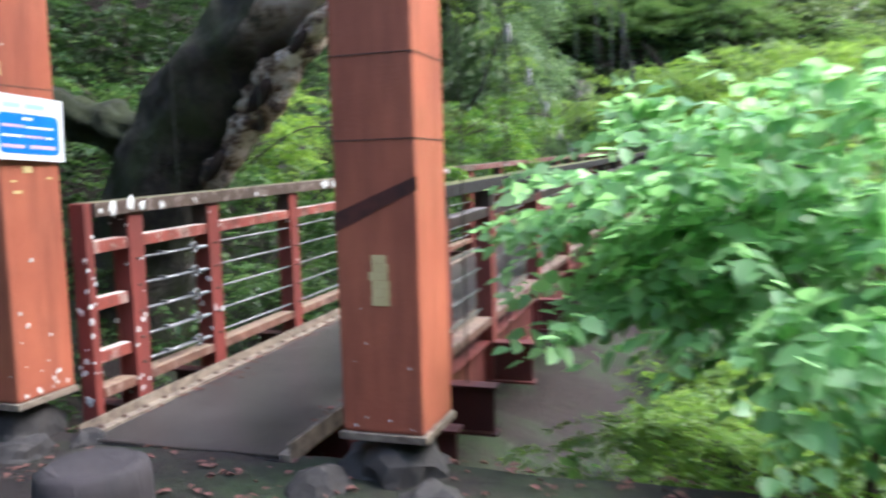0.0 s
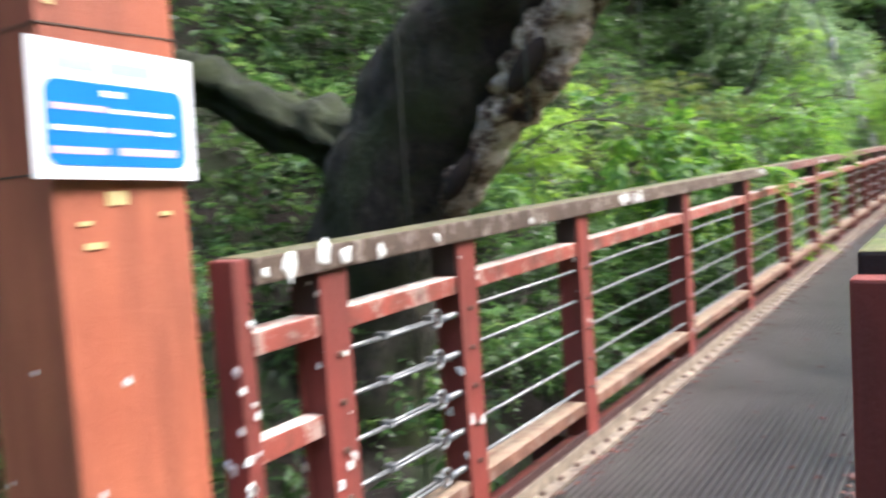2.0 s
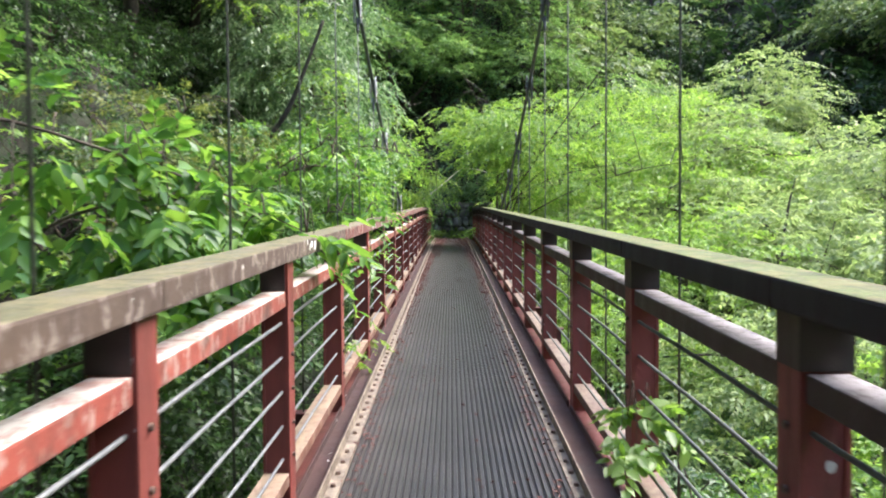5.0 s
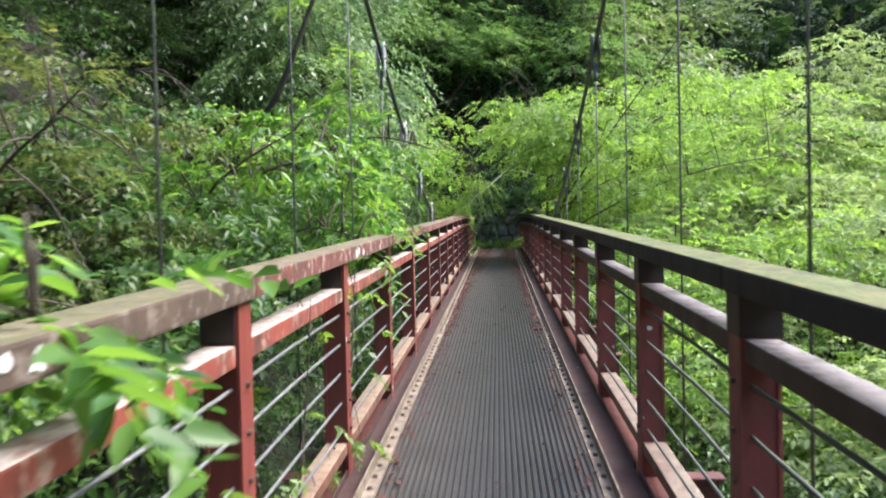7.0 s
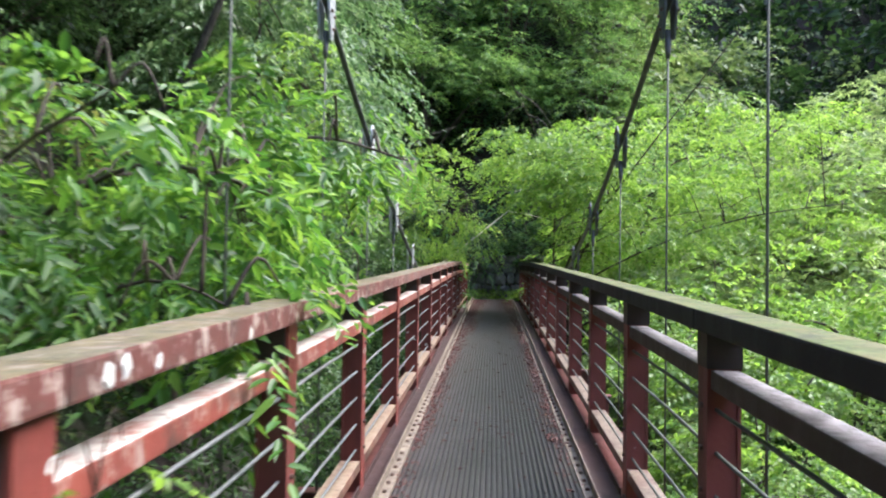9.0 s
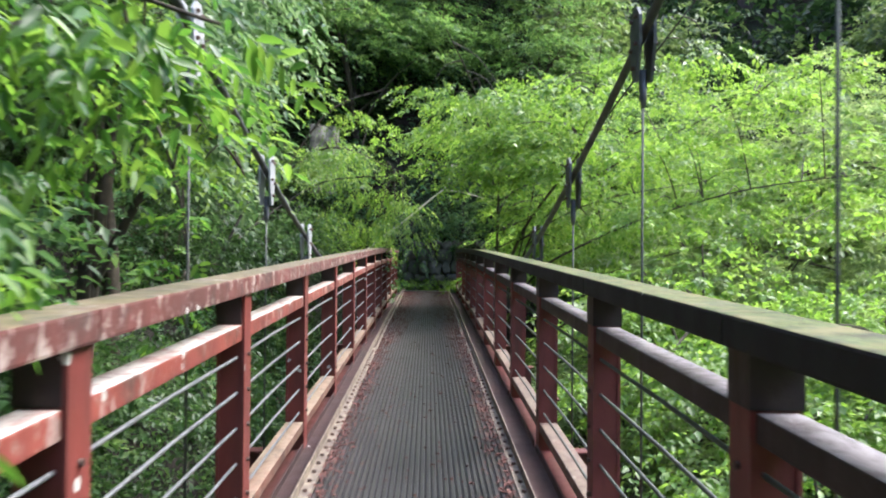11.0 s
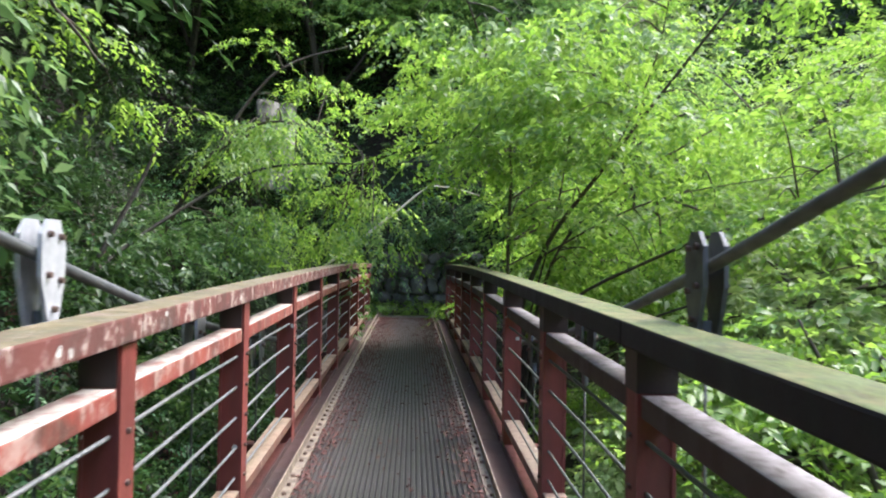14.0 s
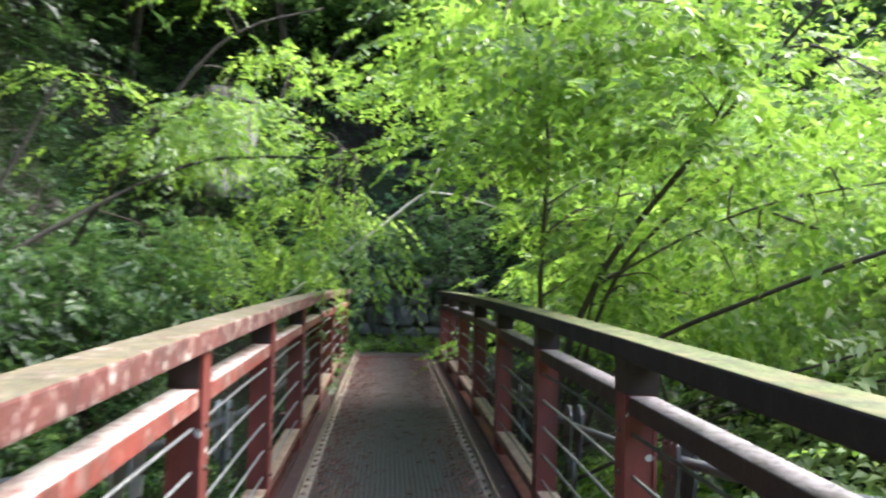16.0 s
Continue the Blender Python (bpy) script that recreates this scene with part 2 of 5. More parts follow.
def ground_material():
    m, nt, b = nodes_of("forest_soil")
    a = noise_node(nt, 0.9, 8, 0.65, "World")
    f = noise_node(nt, 14.0, 8, 0.75, "World")
    soil = ramp(nt, f, [(0.3, (0.006, 0.004, 0.0035)), (0.55, (0.019, 0.011, 0.009)), (0.78, (0.062, 0.036, 0.028))])
    moss = ramp(nt, f, [(0.3, (0.007, 0.013, 0.005)), (0.7, (0.028, 0.05, 0.012))])
    nt.links.new(mix(nt, ramp(nt, a, [(0.45, (0, 0, 0)), (0.6, (1, 1, 1))]), soil, moss), b.inputs["Base Color"])
    b.inputs["Roughness"].default_value = 0.9
    bump(nt, b, f, 0.9, 0.05)
    return m


SOIL = ground_material()


def leaf_material(name, lo, mid_c, hi, thin=0.45, gloss=0.38, shine=0.45):
    """Leaves: hue by leaf, light shining through, a waxy sheen."""
    m, nt, b = nodes_of(name)
    g = nt.nodes.new("ShaderNodeNewGeometry")
    col = ramp(nt, g.outputs["Random Per Island"], [(0.05, lo), (0.5, mid_c), (0.95, hi)])
    veins = noise_node(nt, 0.8, 3, 0.6, "World")
    col = mix(nt, ramp(nt, veins, [(0.35, (0, 0, 0)), (0.65, (0.55, 0.55, 0.55))]), col, tuple(0.5 * (x + y) * 0.8 for x, y in zip(lo, mid_c)))
    nt.links.new(col, b.inputs["Base Color"])
    b.inputs["Roughness"].default_value = gloss
    b.inputs["Specular IOR Level"].default_value = shine
    t = nt.nodes.new("ShaderNodeBsdfTranslucent")
    hs = nt.nodes.new("ShaderNodeHueSaturation")
    hs.inputs["Hue"].default_value, hs.inputs["Saturation"].default_value, hs.inputs["Value"].default_value = 0.482, 1.08, 1.9
    nt.links.new(col, hs.inputs["Color"])
    nt.links.new(hs.outputs[0], t.inputs[0])
    ms = nt.nodes.new("ShaderNodeMixShader")
    ms.inputs[0].default_value = thin
    nt.links.new(b.outputs[0], ms.inputs[1])
    nt.links.new(t.outputs[0], ms.inputs[2])
    nt.links.new(ms.outputs[0], nt.nodes["Material Output"].inputs["Surface"])
    return m


LEAF_MAPLE = leaf_material("maple_leaf", (0.070, 0.155, 0.026), (0.145, 0.265, 0.048), (0.21, 0.325, 0.082), 0.56, 0.4, 0.55)
LEAF_MID = leaf_material("broad_leaf", (0.024, 0.068, 0.019), (0.055, 0.125, 0.034), (0.120, 0.20, 0.065), 0.45, 0.42, 0.55)
LEAF_DARK = leaf_material("evergreen_leaf", (0.008, 0.022, 0.007), (0.019, 0.045, 0.013), (0.045, 0.090, 0.026), 0.35, 0.45, 0.3)
LEAF_SOFT = leaf_material("soft_green_leaf", (0.045, 0.11, 0.03), (0.10, 0.195, 0.05), (0.18, 0.28, 0.09), 0.52, 0.42)
LEAF_FERNY = leaf_material("blue_green_leaf", (0.05, 0.13, 0.06), (0.10, 0.22, 0.105), (0.18, 0.32, 0.17), 0.45, 0.45)
LEAF_OLIVE = leaf_material("olive_leaf", (0.042, 0.068, 0.018), (0.085, 0.122, 0.030), (0.16, 0.19, 0.055), 0.4, 0.5)
LEAF_BAMBOO = leaf_material("long_bright_leaf", (0.030, 0.095, 0.020), (0.080, 0.190, 0.032), (0.18, 0.32, 0.06), 0.48, 0.4, 0.45)
LEAF_PALE = leaf_material("pale_leaf", (0.10, 0.165, 0.05), (0.17, 0.25, 0.085), (0.26, 0.33, 0.14), 0.5, 0.5)
LEAF_YOUNG = leaf_material("young_leaf", (0.11, 0.25, 0.085), (0.19, 0.38, 0.15), (0.30, 0.50, 0.25), 0.55, 0.42)
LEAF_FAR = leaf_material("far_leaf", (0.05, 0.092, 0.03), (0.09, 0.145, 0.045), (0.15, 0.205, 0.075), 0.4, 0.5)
FERN = leaf_material("fern_frond", (0.022, 0.070, 0.020), (0.042, 0.115, 0.030), (0.08, 0.17, 0.045), 0.4)
CEDAR = leaf_material("drooping_leaf", (0.035, 0.085, 0.028), (0.095, 0.175, 0.065), (0.20, 0.29, 0.14), 0.4)

# ---- shape helpers ----


def link_mesh(name, data, material, parent=None, label=""):
    if isinstance(data, bmesh.types.BMesh):
        me = bpy.data.meshes.new(name)
        data.normal_update()
        data.to_mesh(me)
        data.free()
    else:
        me = data
    if not me.materials:
        for mt in material if isinstance(material, (list, tuple)) else [material]:
            me.materials.append(mt)
    ob = new(name, me)
    if parent:
        ob.parent = parent
    if label:
        ob["label"] = label
    return ob


def part(name, bm, material, parent, label=""):
    return link_mesh(name, bm, material, parent, label)


def thing(name, label, category, group="", kind="", at=(0, 0, 0)):
    ob = new(name)
    ob.location = at
    return tagged(ob, label, category, group, kind)


def hexa(bm, c):
    v = [bm.verts.new(p) for p in c]
    for f in ((0, 3, 2, 1), (4, 5, 6, 7), (0, 1, 5, 4), (1, 2, 6, 5), (2, 3, 7, 6), (3, 0, 4, 7)):
        bm.faces.new([v[i] for i in f])
    return v


def block(bm, x0, x1, y0, y1, z0, z1, lift=None, bevel=0.0):
    """A box whose ends follow lift(y) upwards."""
    f = lift or (lambda y: 0.0)
    a, b = f(y0), f(y1)
    vs = hexa(bm, [(x0, y0, z0 + a), (x1, y0, z0 + a), (x1, y1, z0 + b), (x0, y1, z0 + b),
                   (x0, y0, z1 + a), (x1, y0, z1 + a), (x1, y1, z1 + b), (x0, y1, z1 + b)])
    if bevel:
        es = {e for v in vs for e in v.link_edges}
        bmesh.ops.bevel(bm, geom=list(es), offset=bevel, segments=2, affect="EDGES", profile=0.6)


def tube(bm, pts, radii, seg=8, rough=0.0, seed=0, cap=True):
    """A round, tapering limb along a line of places."""
    pts = [Vector(p) for p in pts]
    rings, side = [], Vector((1, 0, 0))
    for i, p in enumerate(pts):
        d = (pts[min(i + 1, len(pts) - 1)] - pts[max(i - 1, 0)]).normalized()
        if abs(d.dot(side)) > 0.95:
            side = Vector((0, 1, 0))
        side = (side - d * side.dot(d)).normalized()
        up = d.cross(side)
        ring = []
        for k in range(seg):
            a = 2 * math.pi * k / seg
            o = math.cos(a) * side + math.sin(a) * up
            r = radii[i]
            if rough:
                r *= 1 + rough * noise.noise(p * 2.3 + o * 1.6 + Vector((seed, 0, 0)))
            ring.append(bm.verts.new(p + o * r))
        rings.append(ring)
    for a, b in zip(rings, rings[1:]):
        for k in range(seg):
            f = bm.faces.new((a[k], a[(k + 1) % seg], b[(k + 1) % seg], b[k]))
            f.smooth = True
    if cap:
        bm.faces.new(rings[0][::-1])
        bm.faces.new(rings[-1])


def curve_pts(pts, n):
    """Smooth line through some places."""
    pts = [Vector(p) for p in pts]
    out = []
    for i in range(len(pts) - 1):
        p0, p1, p2, p3 = pts[max(i - 1, 0)], pts[i], pts[i + 1], pts[min(i + 2, len(pts) - 1)]
        for j in range(n):
            t = j / n
            out.append(0.5 * (2 * p1 + (p2 - p0) * t + (2 * p0 - 5 * p1 + 4 * p2 - p3) * t * t + (3 * p1 - p0 - 3 * p2 + p3) * t ** 3))
    out.append(pts[-1])
    return out


def unit(a):
    return a / np.maximum(np.linalg.norm(a, axis=1, keepdims=True), 1e-9)


def sprays(rng, P, D, per, length, twig, wide=0.5, droop=0.25, spread=0.9, flat=0.35, fine=False):
    """Leaves set in pairs along many small twigs. P, D: where the twigs start and point. Gives vertices and faces."""
    n = len(P)
    D = unit(D)
    Z = np.array([0.0, 0.0, 1.0])
    U = unit(Z + rng.normal(0, flat, (n, 3)))
    U = unit(U - D * np.sum(U * D, axis=1, keepdims=True))
    S = np.cross(D, U)
    L = twig * rng.uniform(0.6, 1.3, (n, 1))
    verts = []
    for j in range(per):
        s = (j + 0.6) / per
        sg = 1 if j % 2 else -1
        base = P + D * L * s - Z * (droop * L * s * s)
        if j == per - 1:
            ld = D + rng.normal(0, 0.2, (n, 3))
        else:
            ld = D * 0.55 + S * (sg * spread) + rng.normal(0, 0.28, (n, 3)) - Z * (droop * 0.6)
        ld = unit(ld)
        ln = unit(U + rng.normal(0, 0.35, (n, 3)))
        w = np.cross(ln, ld)
        ll = length * rng.uniform(0.6, 1.25, (n, 1)) * (1.05 - 0.35 * s)
        mid_p = base + ld * ll * 0.45
        half = unit(w) * ll * wide * 0.5
        tip = base + ld * ll - Z * (ll * 0.18)
        if fine:
            a, b = base + ld * ll * 0.28 + ln * ll * 0.05, base + ld * ll * 0.66 - Z * (ll * 0.06) + ln * ll * 0.04
            verts.append(np.stack([base, a + half * 0.92, b + half * 0.78, tip, b - half * 0.78, a - half * 0.92], axis=1))
        else:
            verts.append(np.stack([base, mid_p + half + ln * ll * 0.06, tip, mid_p - half + ln * ll * 0.06], axis=1))
    return np.concatenate(verts, axis=0).reshape(-1, 3)


def leaf_mesh(name, verts, k=4):
    n = len(verts) // k
    me = bpy.data.meshes.new(name)
    me.vertices.add(len(verts))
    me.vertices.foreach_set("co", verts.astype(np.float32).ravel())
    b = np.arange(n)[:, None] * k
    tri = np.concatenate([b + [0, q, q + 1] for q in range(1, k - 1)], axis=1).reshape(-1, 3)
    me.loops.add(tri.size)
    me.loops.foreach_set("vertex_index", tri.ravel().astype(np.int32))
    me.polygons.add(len(tri))
    me.polygons.foreach_set("loop_start", np.arange(0, tri.size, 3, dtype=np.int32))
    me.update(calc_edges=True)
    return me


def crown_twigs(rng, size, boughs, per_bough, flat=0.25, reach=0.32, hollow=0.35):
    """Twigs in flat, uneven boughs through an egg-shaped crown."""
    size = np.array(size)
    c = unit(rng.normal(0, 1, (boughs, 3))) * rng.uniform(hollow, 1, (boughs, 1)) ** 0.6
    c[:, 2] = np.abs(c[:, 2]) * 1.15 - 0.15 * rng.uniform(0, 1, boughs)
    c *= size * rng.uniform(0.75, 1.12, (boughs, 1))
    out = unit(c * [1, 1, 0.25] + rng.normal(0, 0.05, c.shape))
    r = reach * size[:2].mean() * rng.uniform(0.6, 1.3, (boughs, 1, 1))
    off = rng.normal(0, 0.55, (boughs, per_bough, 3)) * r
    off[:, :, 2] *= flat
    off[:, :, 2] -= 0.35 * np.linalg.norm(off[:, :, :2], axis=2)
    P = c[:, None, :] + off
    D = out[:, None, :] * 0.7 + off / np.maximum(r, 1e-6) * 0.8 + rng.normal(0, 0.35, off.shape)
    D[:, :, 2] *= 0.45
    return P.reshape(-1, 3), D.reshape(-1, 3), c

# ---- the lie of the land ----
XL, XR = -0.02, 1.31
POSTS = [3.52, 4.20] + [5.17 + 1.5 * k for k in range(18)]
END = POSTS[-1]


def rail_z(y):
    return 1.398 + 0.0268 * (y - 5.17) - 0.0014 * max(0.0, y - 21.0) ** 2


def deck_z(y):
    return 0.448 + 0.0268 * (y - 5.17) - 0.0007 * max(0.0, y - 21.0) ** 2


def cable_z(y):
    return 1.286 + 0.0145 * max(0.0, 25.5 - y) ** 2


def step(a, b, v):
    t = min(1.0, max(0.0, (v - a) / (b - a)))
    return t * t * (3 - 2 * t)


def land_z(x, y):
    near, far = 1 - step(2.95, 3.9, y), step(29.8, 31.2, y)
    foot = -1.1 * (1 - near) * (1 - far) + 0.372 * near + 1.02 * far
    if x < -0.85:
        d = -0.85 - x
        z = foot + 1.45 * min(d, 7) + 0.85 * max(0, d - 7)
        z -= (1 - near) * 0.5 * step(0, 1.0, d) * (1 - step(1.5, 4, d))
    else:
        flat_to = 3.6 * near + 0.2 * (1 - near) * (1 - far) + 2.2 * far
        fall = step(flat_to, flat_to + 5.0, x)
        z = foot * (1 - fall) - 4.6 * fall
    z += 0.85 * max(0, x - 14)
    z += max(0, y - 32.2) * 2.4 * (1 - step(2.5, 10, x)) if y < 36 else 9.1 * (1 - step(2.5, 10, x)) + 0.7 * (y - 36)
    z += 0.55 * max(0, -7 - y)
    p = Vector((x, y, 0))
    big = noise.noise(p * 0.23) * 1.1 + noise.noise(p * 0.7) * 0.45
    calm = max(near * step(-1.2, -0.4, x) * (1 - step(3.0, 4.5, x)), far * step(-1.2, -0.4, x) * (1 - step(31.5, 33.0, y)))
    return z + big * (1 - calm) * (1 if abs(x - 0.6) > 2 else 0.35) + (noise.noise(p * 3.1) * 0.06 + noise.noise(p * 8.0) * 0.02) * (1 - 0.6 * calm)


def build_land():
    xs = np.concatenate([np.linspace(-60, -10, 24, endpoint=False), np.linspace(-10, 9, 96, endpoint=False), np.linspace(9, 70, 34)])
    ys = np.concatenate([np.linspace(-50, -7, 20, endpoint=False), np.linspace(-7, 36, 190, endpoint=False), np.linspace(36, 95, 26)])
    vs = [(x, y, land_z(x, y)) for y in ys for x in xs]
    w = len(xs)
    fs = [(j * w + i, j * w + i + 1, (j + 1) * w + i + 1, (j + 1) * w + i) for j in range(len(ys) - 1) for i in range(w - 1)]
    me = bpy.data.meshes.new("ground")
    me.from_pydata(vs, [], fs)
    me.polygons.foreach_set("use_smooth", [True] * len(fs))
    tagged(link_mesh("ground", me, SOIL), "steep forest floor of dark soil and moss", "ground", kind="structure")


build_land()

# ---- bridge deck ----
deck = thing("deck", "narrow footbridge deck of grey ribbed panels with rusty edges", "bridge deck", kind="structure")
DX0, DX1 = 0.150, 1.095


def deck_panel(y0, y1):
    bm = bmesh.new()
    n = 33
    pitch = (DX1 - DX0) / n
    prof = []
    for i in range(n):
        x = DX0 + i * pitch
        prof += [(x, -0.011), (x + pitch * 0.30, -0.011), (x + pitch * 0.40, 0.0), (x + pitch * 0.90, 0.0)]
    prof.append((DX1, -0.011))
    cols = [(bm.verts.new((x, y0, deck_z(y0) + z)), bm.verts.new((x, y1, deck_z(y1) + z))) for x, z in prof]
    for i, (a, b) in enumerate(zip(cols, cols[1:])):
        f = bm.faces.new((a[0], b[0], b[1], a[1]))
        f.material_index = 1 if i % 4 == 0 else 0
    block(bm, DX0, DX1, y0 - 0.004, y1 + 0.004, -0.045, -0.016, deck_z)
    return bm


py = 2.86
while py < END + 0.2:
    part("deck_panel", deck_panel(py + 0.004, py + 1.496), [DECK, DECK_DARK], deck)
    py += 1.5
DECK_END = py
for sx in (-1, 1):
    xa, xb = (0.092, DX0) if sx < 0 else (DX1, 1.150)
    y = 2.86
    while y < DECK_END - 0.1:
        bm = bmesh.new()
        block(bm, xa, xb, y + 0.003, y + 2.997, -0.03, 0.008, deck_z, 0.003)
        wall_x = (xa, xa + 0.008) if sx < 0 else (xb - 0.008, xb)
        block(bm, wall_x[0], wall_x[1], y + 0.003, y + 2.997, 0.0081, 0.055, deck_z)
        part("edge_angle", bm, EDGE, deck, "rusty worn steel edge strip")
        bm = bmesh.new()
        yy = y + 0.12
        while yy < y + 2.95:
            m4 = Matrix.Translation(((xa + xb) / 2, yy, deck_z(yy) + 0.014))
            bmesh.ops.create_cone(bm, cap_ends=True, segments=6, radius1=0.013, radius2=0.010, depth=0.014, matrix=m4)
            yy += 0.15
        part("bolt_row", bm, BOLT, deck)
        y += 3.0
    for i in range(len(POSTS) - 1):
        bm = bmesh.new()
        x0, x1 = (-0.075, -0.06) if sx < 0 else (1.34, 1.355)
        block(bm, x0, x1, POSTS[i], POSTS[i + 1], -0.32, -0.05, deck_z)
        block(bm, x0 - 0.04, x1 + 0.04, POSTS[i], POSTS[i + 1], -0.335, -0.3205, deck_z)
        block(bm, x0 - 0.04, x1 + 0.04, POSTS[i], POSTS[i + 1], -0.0495, -0.036, deck_z)
        part("side_girder", bm, GIRDER, deck, "dark red steel side girder")
        x0, x1 = (-0.030, -0.020) if sx < 0 else (1.292, 1.302)
        f0, f1 = (-0.0195, 0.0915) if sx < 0 else (1.1505, 1.2915)
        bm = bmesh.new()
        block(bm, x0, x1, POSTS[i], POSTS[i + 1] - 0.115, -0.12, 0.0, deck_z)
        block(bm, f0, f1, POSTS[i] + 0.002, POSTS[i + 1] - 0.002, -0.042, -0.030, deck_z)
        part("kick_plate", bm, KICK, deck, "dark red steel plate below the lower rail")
for y in POSTS:
    bm = bmesh.new()
    block(bm, -0.34, 1.66, y - 0.065, y - 0.045, -0.30, -0.06, deck_z)
    block(bm, -0.36, 1.68, y - 0.105, y - 0.005, -0.059, -0.047, deck_z)
    block(bm, -0.36, 1.68, y - 0.105, y - 0.005, -0.315, -0.301, deck_z)
    part("cross_beam", bm, GIRDER, deck, "red steel cross beam with worn yellowed edges")

# ---- railings ----


def h_post(side, y):
    """A steel post of two flanges and a web; its inner flange faces the walkway."""
    bm = bmesh.new()
    xin = XL if side < 0 else XR
    d, fl, tf, tw = 0.105, 0.11, 0.011, 0.005
    wv = -fl + 0.012
    prof = [(0, -fl), (tf, -fl), (tf, wv - tw), (d - tf, wv - tw), (d - tf, -fl), (d, -fl), (d, 0), (d - tf, 0), (d - tf, wv + tw), (tf, wv + tw), (tf, 0), (0, 0)]
    z0, z1 = deck_z(y) - 0.3, rail_z(y) - 0.002
    lo = [bm.verts.new((xin + side * u, y + v, z0)) for u, v in prof]
    hi = [bm.verts.new((xin + side * u, y + v, z1)) for u, v in prof]
    n = len(prof)
    for k in range(n):
        bm.faces.new((lo[k], lo[(k + 1) % n], hi[(k + 1) % n], hi[k]))
    bm.faces.new(hi)
    bm.faces.new(lo)
    bmesh.ops.recalc_face_normals(bm, faces=bm.faces)
    return bm


bm = bmesh.new()
bmesh.ops.create_cone(bm, cap_ends=True, segments=7, radius1=0.010, radius2=0.008, depth=0.014, matrix=pose(0, 0, 0, 0, 90, 0))
BOLT_MESH = bpy.data.meshes.new("bolt")
bm.to_mesh(BOLT_MESH)
bm.free()
BOLT_MESH.materials.append(BOLT)


def bolt(parent, x, y, z):
    ob = new("bolt", BOLT_MESH)
    ob.parent, ob.location = parent, (x, y, z)


WIRES = (0.715, 0.58, 0.445, 0.31, 0.18)
for side in (-1, 1):
    railing = thing("railing", "red steel bridge railing with wire strands, %s handrail" % ("mossy brown" if side < 0 else "moss-topped shade-dark"), "railing", "bridge railings")
    xin = XL if side < 0 else XR
    cx = xin + side * 0.0525
    # the right side takes darker paints: shade on its inner faces, put into colour
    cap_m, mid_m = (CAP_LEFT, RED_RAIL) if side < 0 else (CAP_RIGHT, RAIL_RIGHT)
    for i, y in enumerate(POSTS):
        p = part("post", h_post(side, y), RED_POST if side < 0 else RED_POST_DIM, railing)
        # added dark sleeve round the post top: shade below the handrail as a part
        bm = bmesh.new()
        u0 = 0.0125 if side < 0 else -0.003
        xs = sorted((xin + side * u0, xin + side * 0.108))
        block(bm, xs[0], xs[1], y - 0.1135, y + 0.003, -0.112, -0.003, rail_z)
        part("shade_sleeve", bm, SHADE_SLEEVE, p, "near-black sleeve for the shade below the handrail")
        for h in WIRES:
            bolt(p, xin - side * 0.004, y - 0.055, deck_z(y) + h)
    # the squared end
    y_end = 3.12
    bm = bmesh.new()
    block(bm, cx - (0.04 if side < 0 else 0.075), cx + (0.048 if side < 0 else 0.05), y_end, y_end + 0.05, -0.2, 1.018 if side < 0 else 0.985, deck_z, 0.006)
    part("end_post", bm, RED_POST, railing, "peeling red end post with white lichen")
    if side > 0:
        for h in (0.52, 0.56):
            loop = [(cx - 0.0125 + 0.069 * sx, y_end + 0.025 + 0.034 * sy, deck_z(y_end) + h + 0.01 * sx) for sx, sy in ((-1, -1), (1, -1), (1, 1), (-1, 1), (-1, -1))]
            bm = bmesh.new()
            tube(bm, loop, [0.007] * 5, 6)
            part("wire_coil", bm, STEEL, railing, "grey wire wound round the end post")
    ys = [y_end + 0.052] + POSTS + [END + 0.5]
    for a, b in zip(ys, ys[1:]):
        bm = bmesh.new()
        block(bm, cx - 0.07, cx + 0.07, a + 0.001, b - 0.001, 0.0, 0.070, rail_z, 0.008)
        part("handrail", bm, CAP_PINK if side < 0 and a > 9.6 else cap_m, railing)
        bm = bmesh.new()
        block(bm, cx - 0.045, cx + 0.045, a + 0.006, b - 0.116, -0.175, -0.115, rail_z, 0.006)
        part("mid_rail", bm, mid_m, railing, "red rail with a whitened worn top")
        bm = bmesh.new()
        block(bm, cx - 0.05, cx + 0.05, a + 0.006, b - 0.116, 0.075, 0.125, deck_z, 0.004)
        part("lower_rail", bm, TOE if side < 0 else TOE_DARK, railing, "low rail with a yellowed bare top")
    for h in (0.50, 0.24):
        bm = bmesh.new()
        block(bm, cx - 0.03, cx + 0.03, y_end + 0.056, POSTS[0] - 0.115, h, h + 0.06, deck_z, 0.004)
        part("end_rung", bm, RED_RAIL, railing)
    wx = xin + side * 0.03
    for h in WIRES:
        bm = bmesh.new()
        tube(bm, [(wx, y, deck_z(y) + h - (0.006 if i % 2 else 0)) for i, y in enumerate(np.linspace(POSTS[1], END, 36))], [0.0065] * 36, 6)
        part("wire_strand", bm, STEEL if side < 0 else ROD, railing, "grey galvanised wire strand")
        bm = bmesh.new()
        y0 = POSTS[0]
        tube(bm, [(wx, y0, deck_z(y0) + h), (wx, y0 + 0.16, deck_z(y0) + h)], [0.008, 0.008], 6)
        for dx in (-0.012, 0.012):
            tube(bm, [(wx + dx, y0 + 0.16, deck_z(y0) + h), (wx + dx, y0 + 0.42, deck_z(y0) + h + 0.005)], [0.006, 0.006], 6)
        for q in (0.165, 0.415):
            block(bm, wx - 0.02, wx + 0.02, y0 + q, y0 + q + 0.02, h - 0.008, h + 0.012, deck_z)
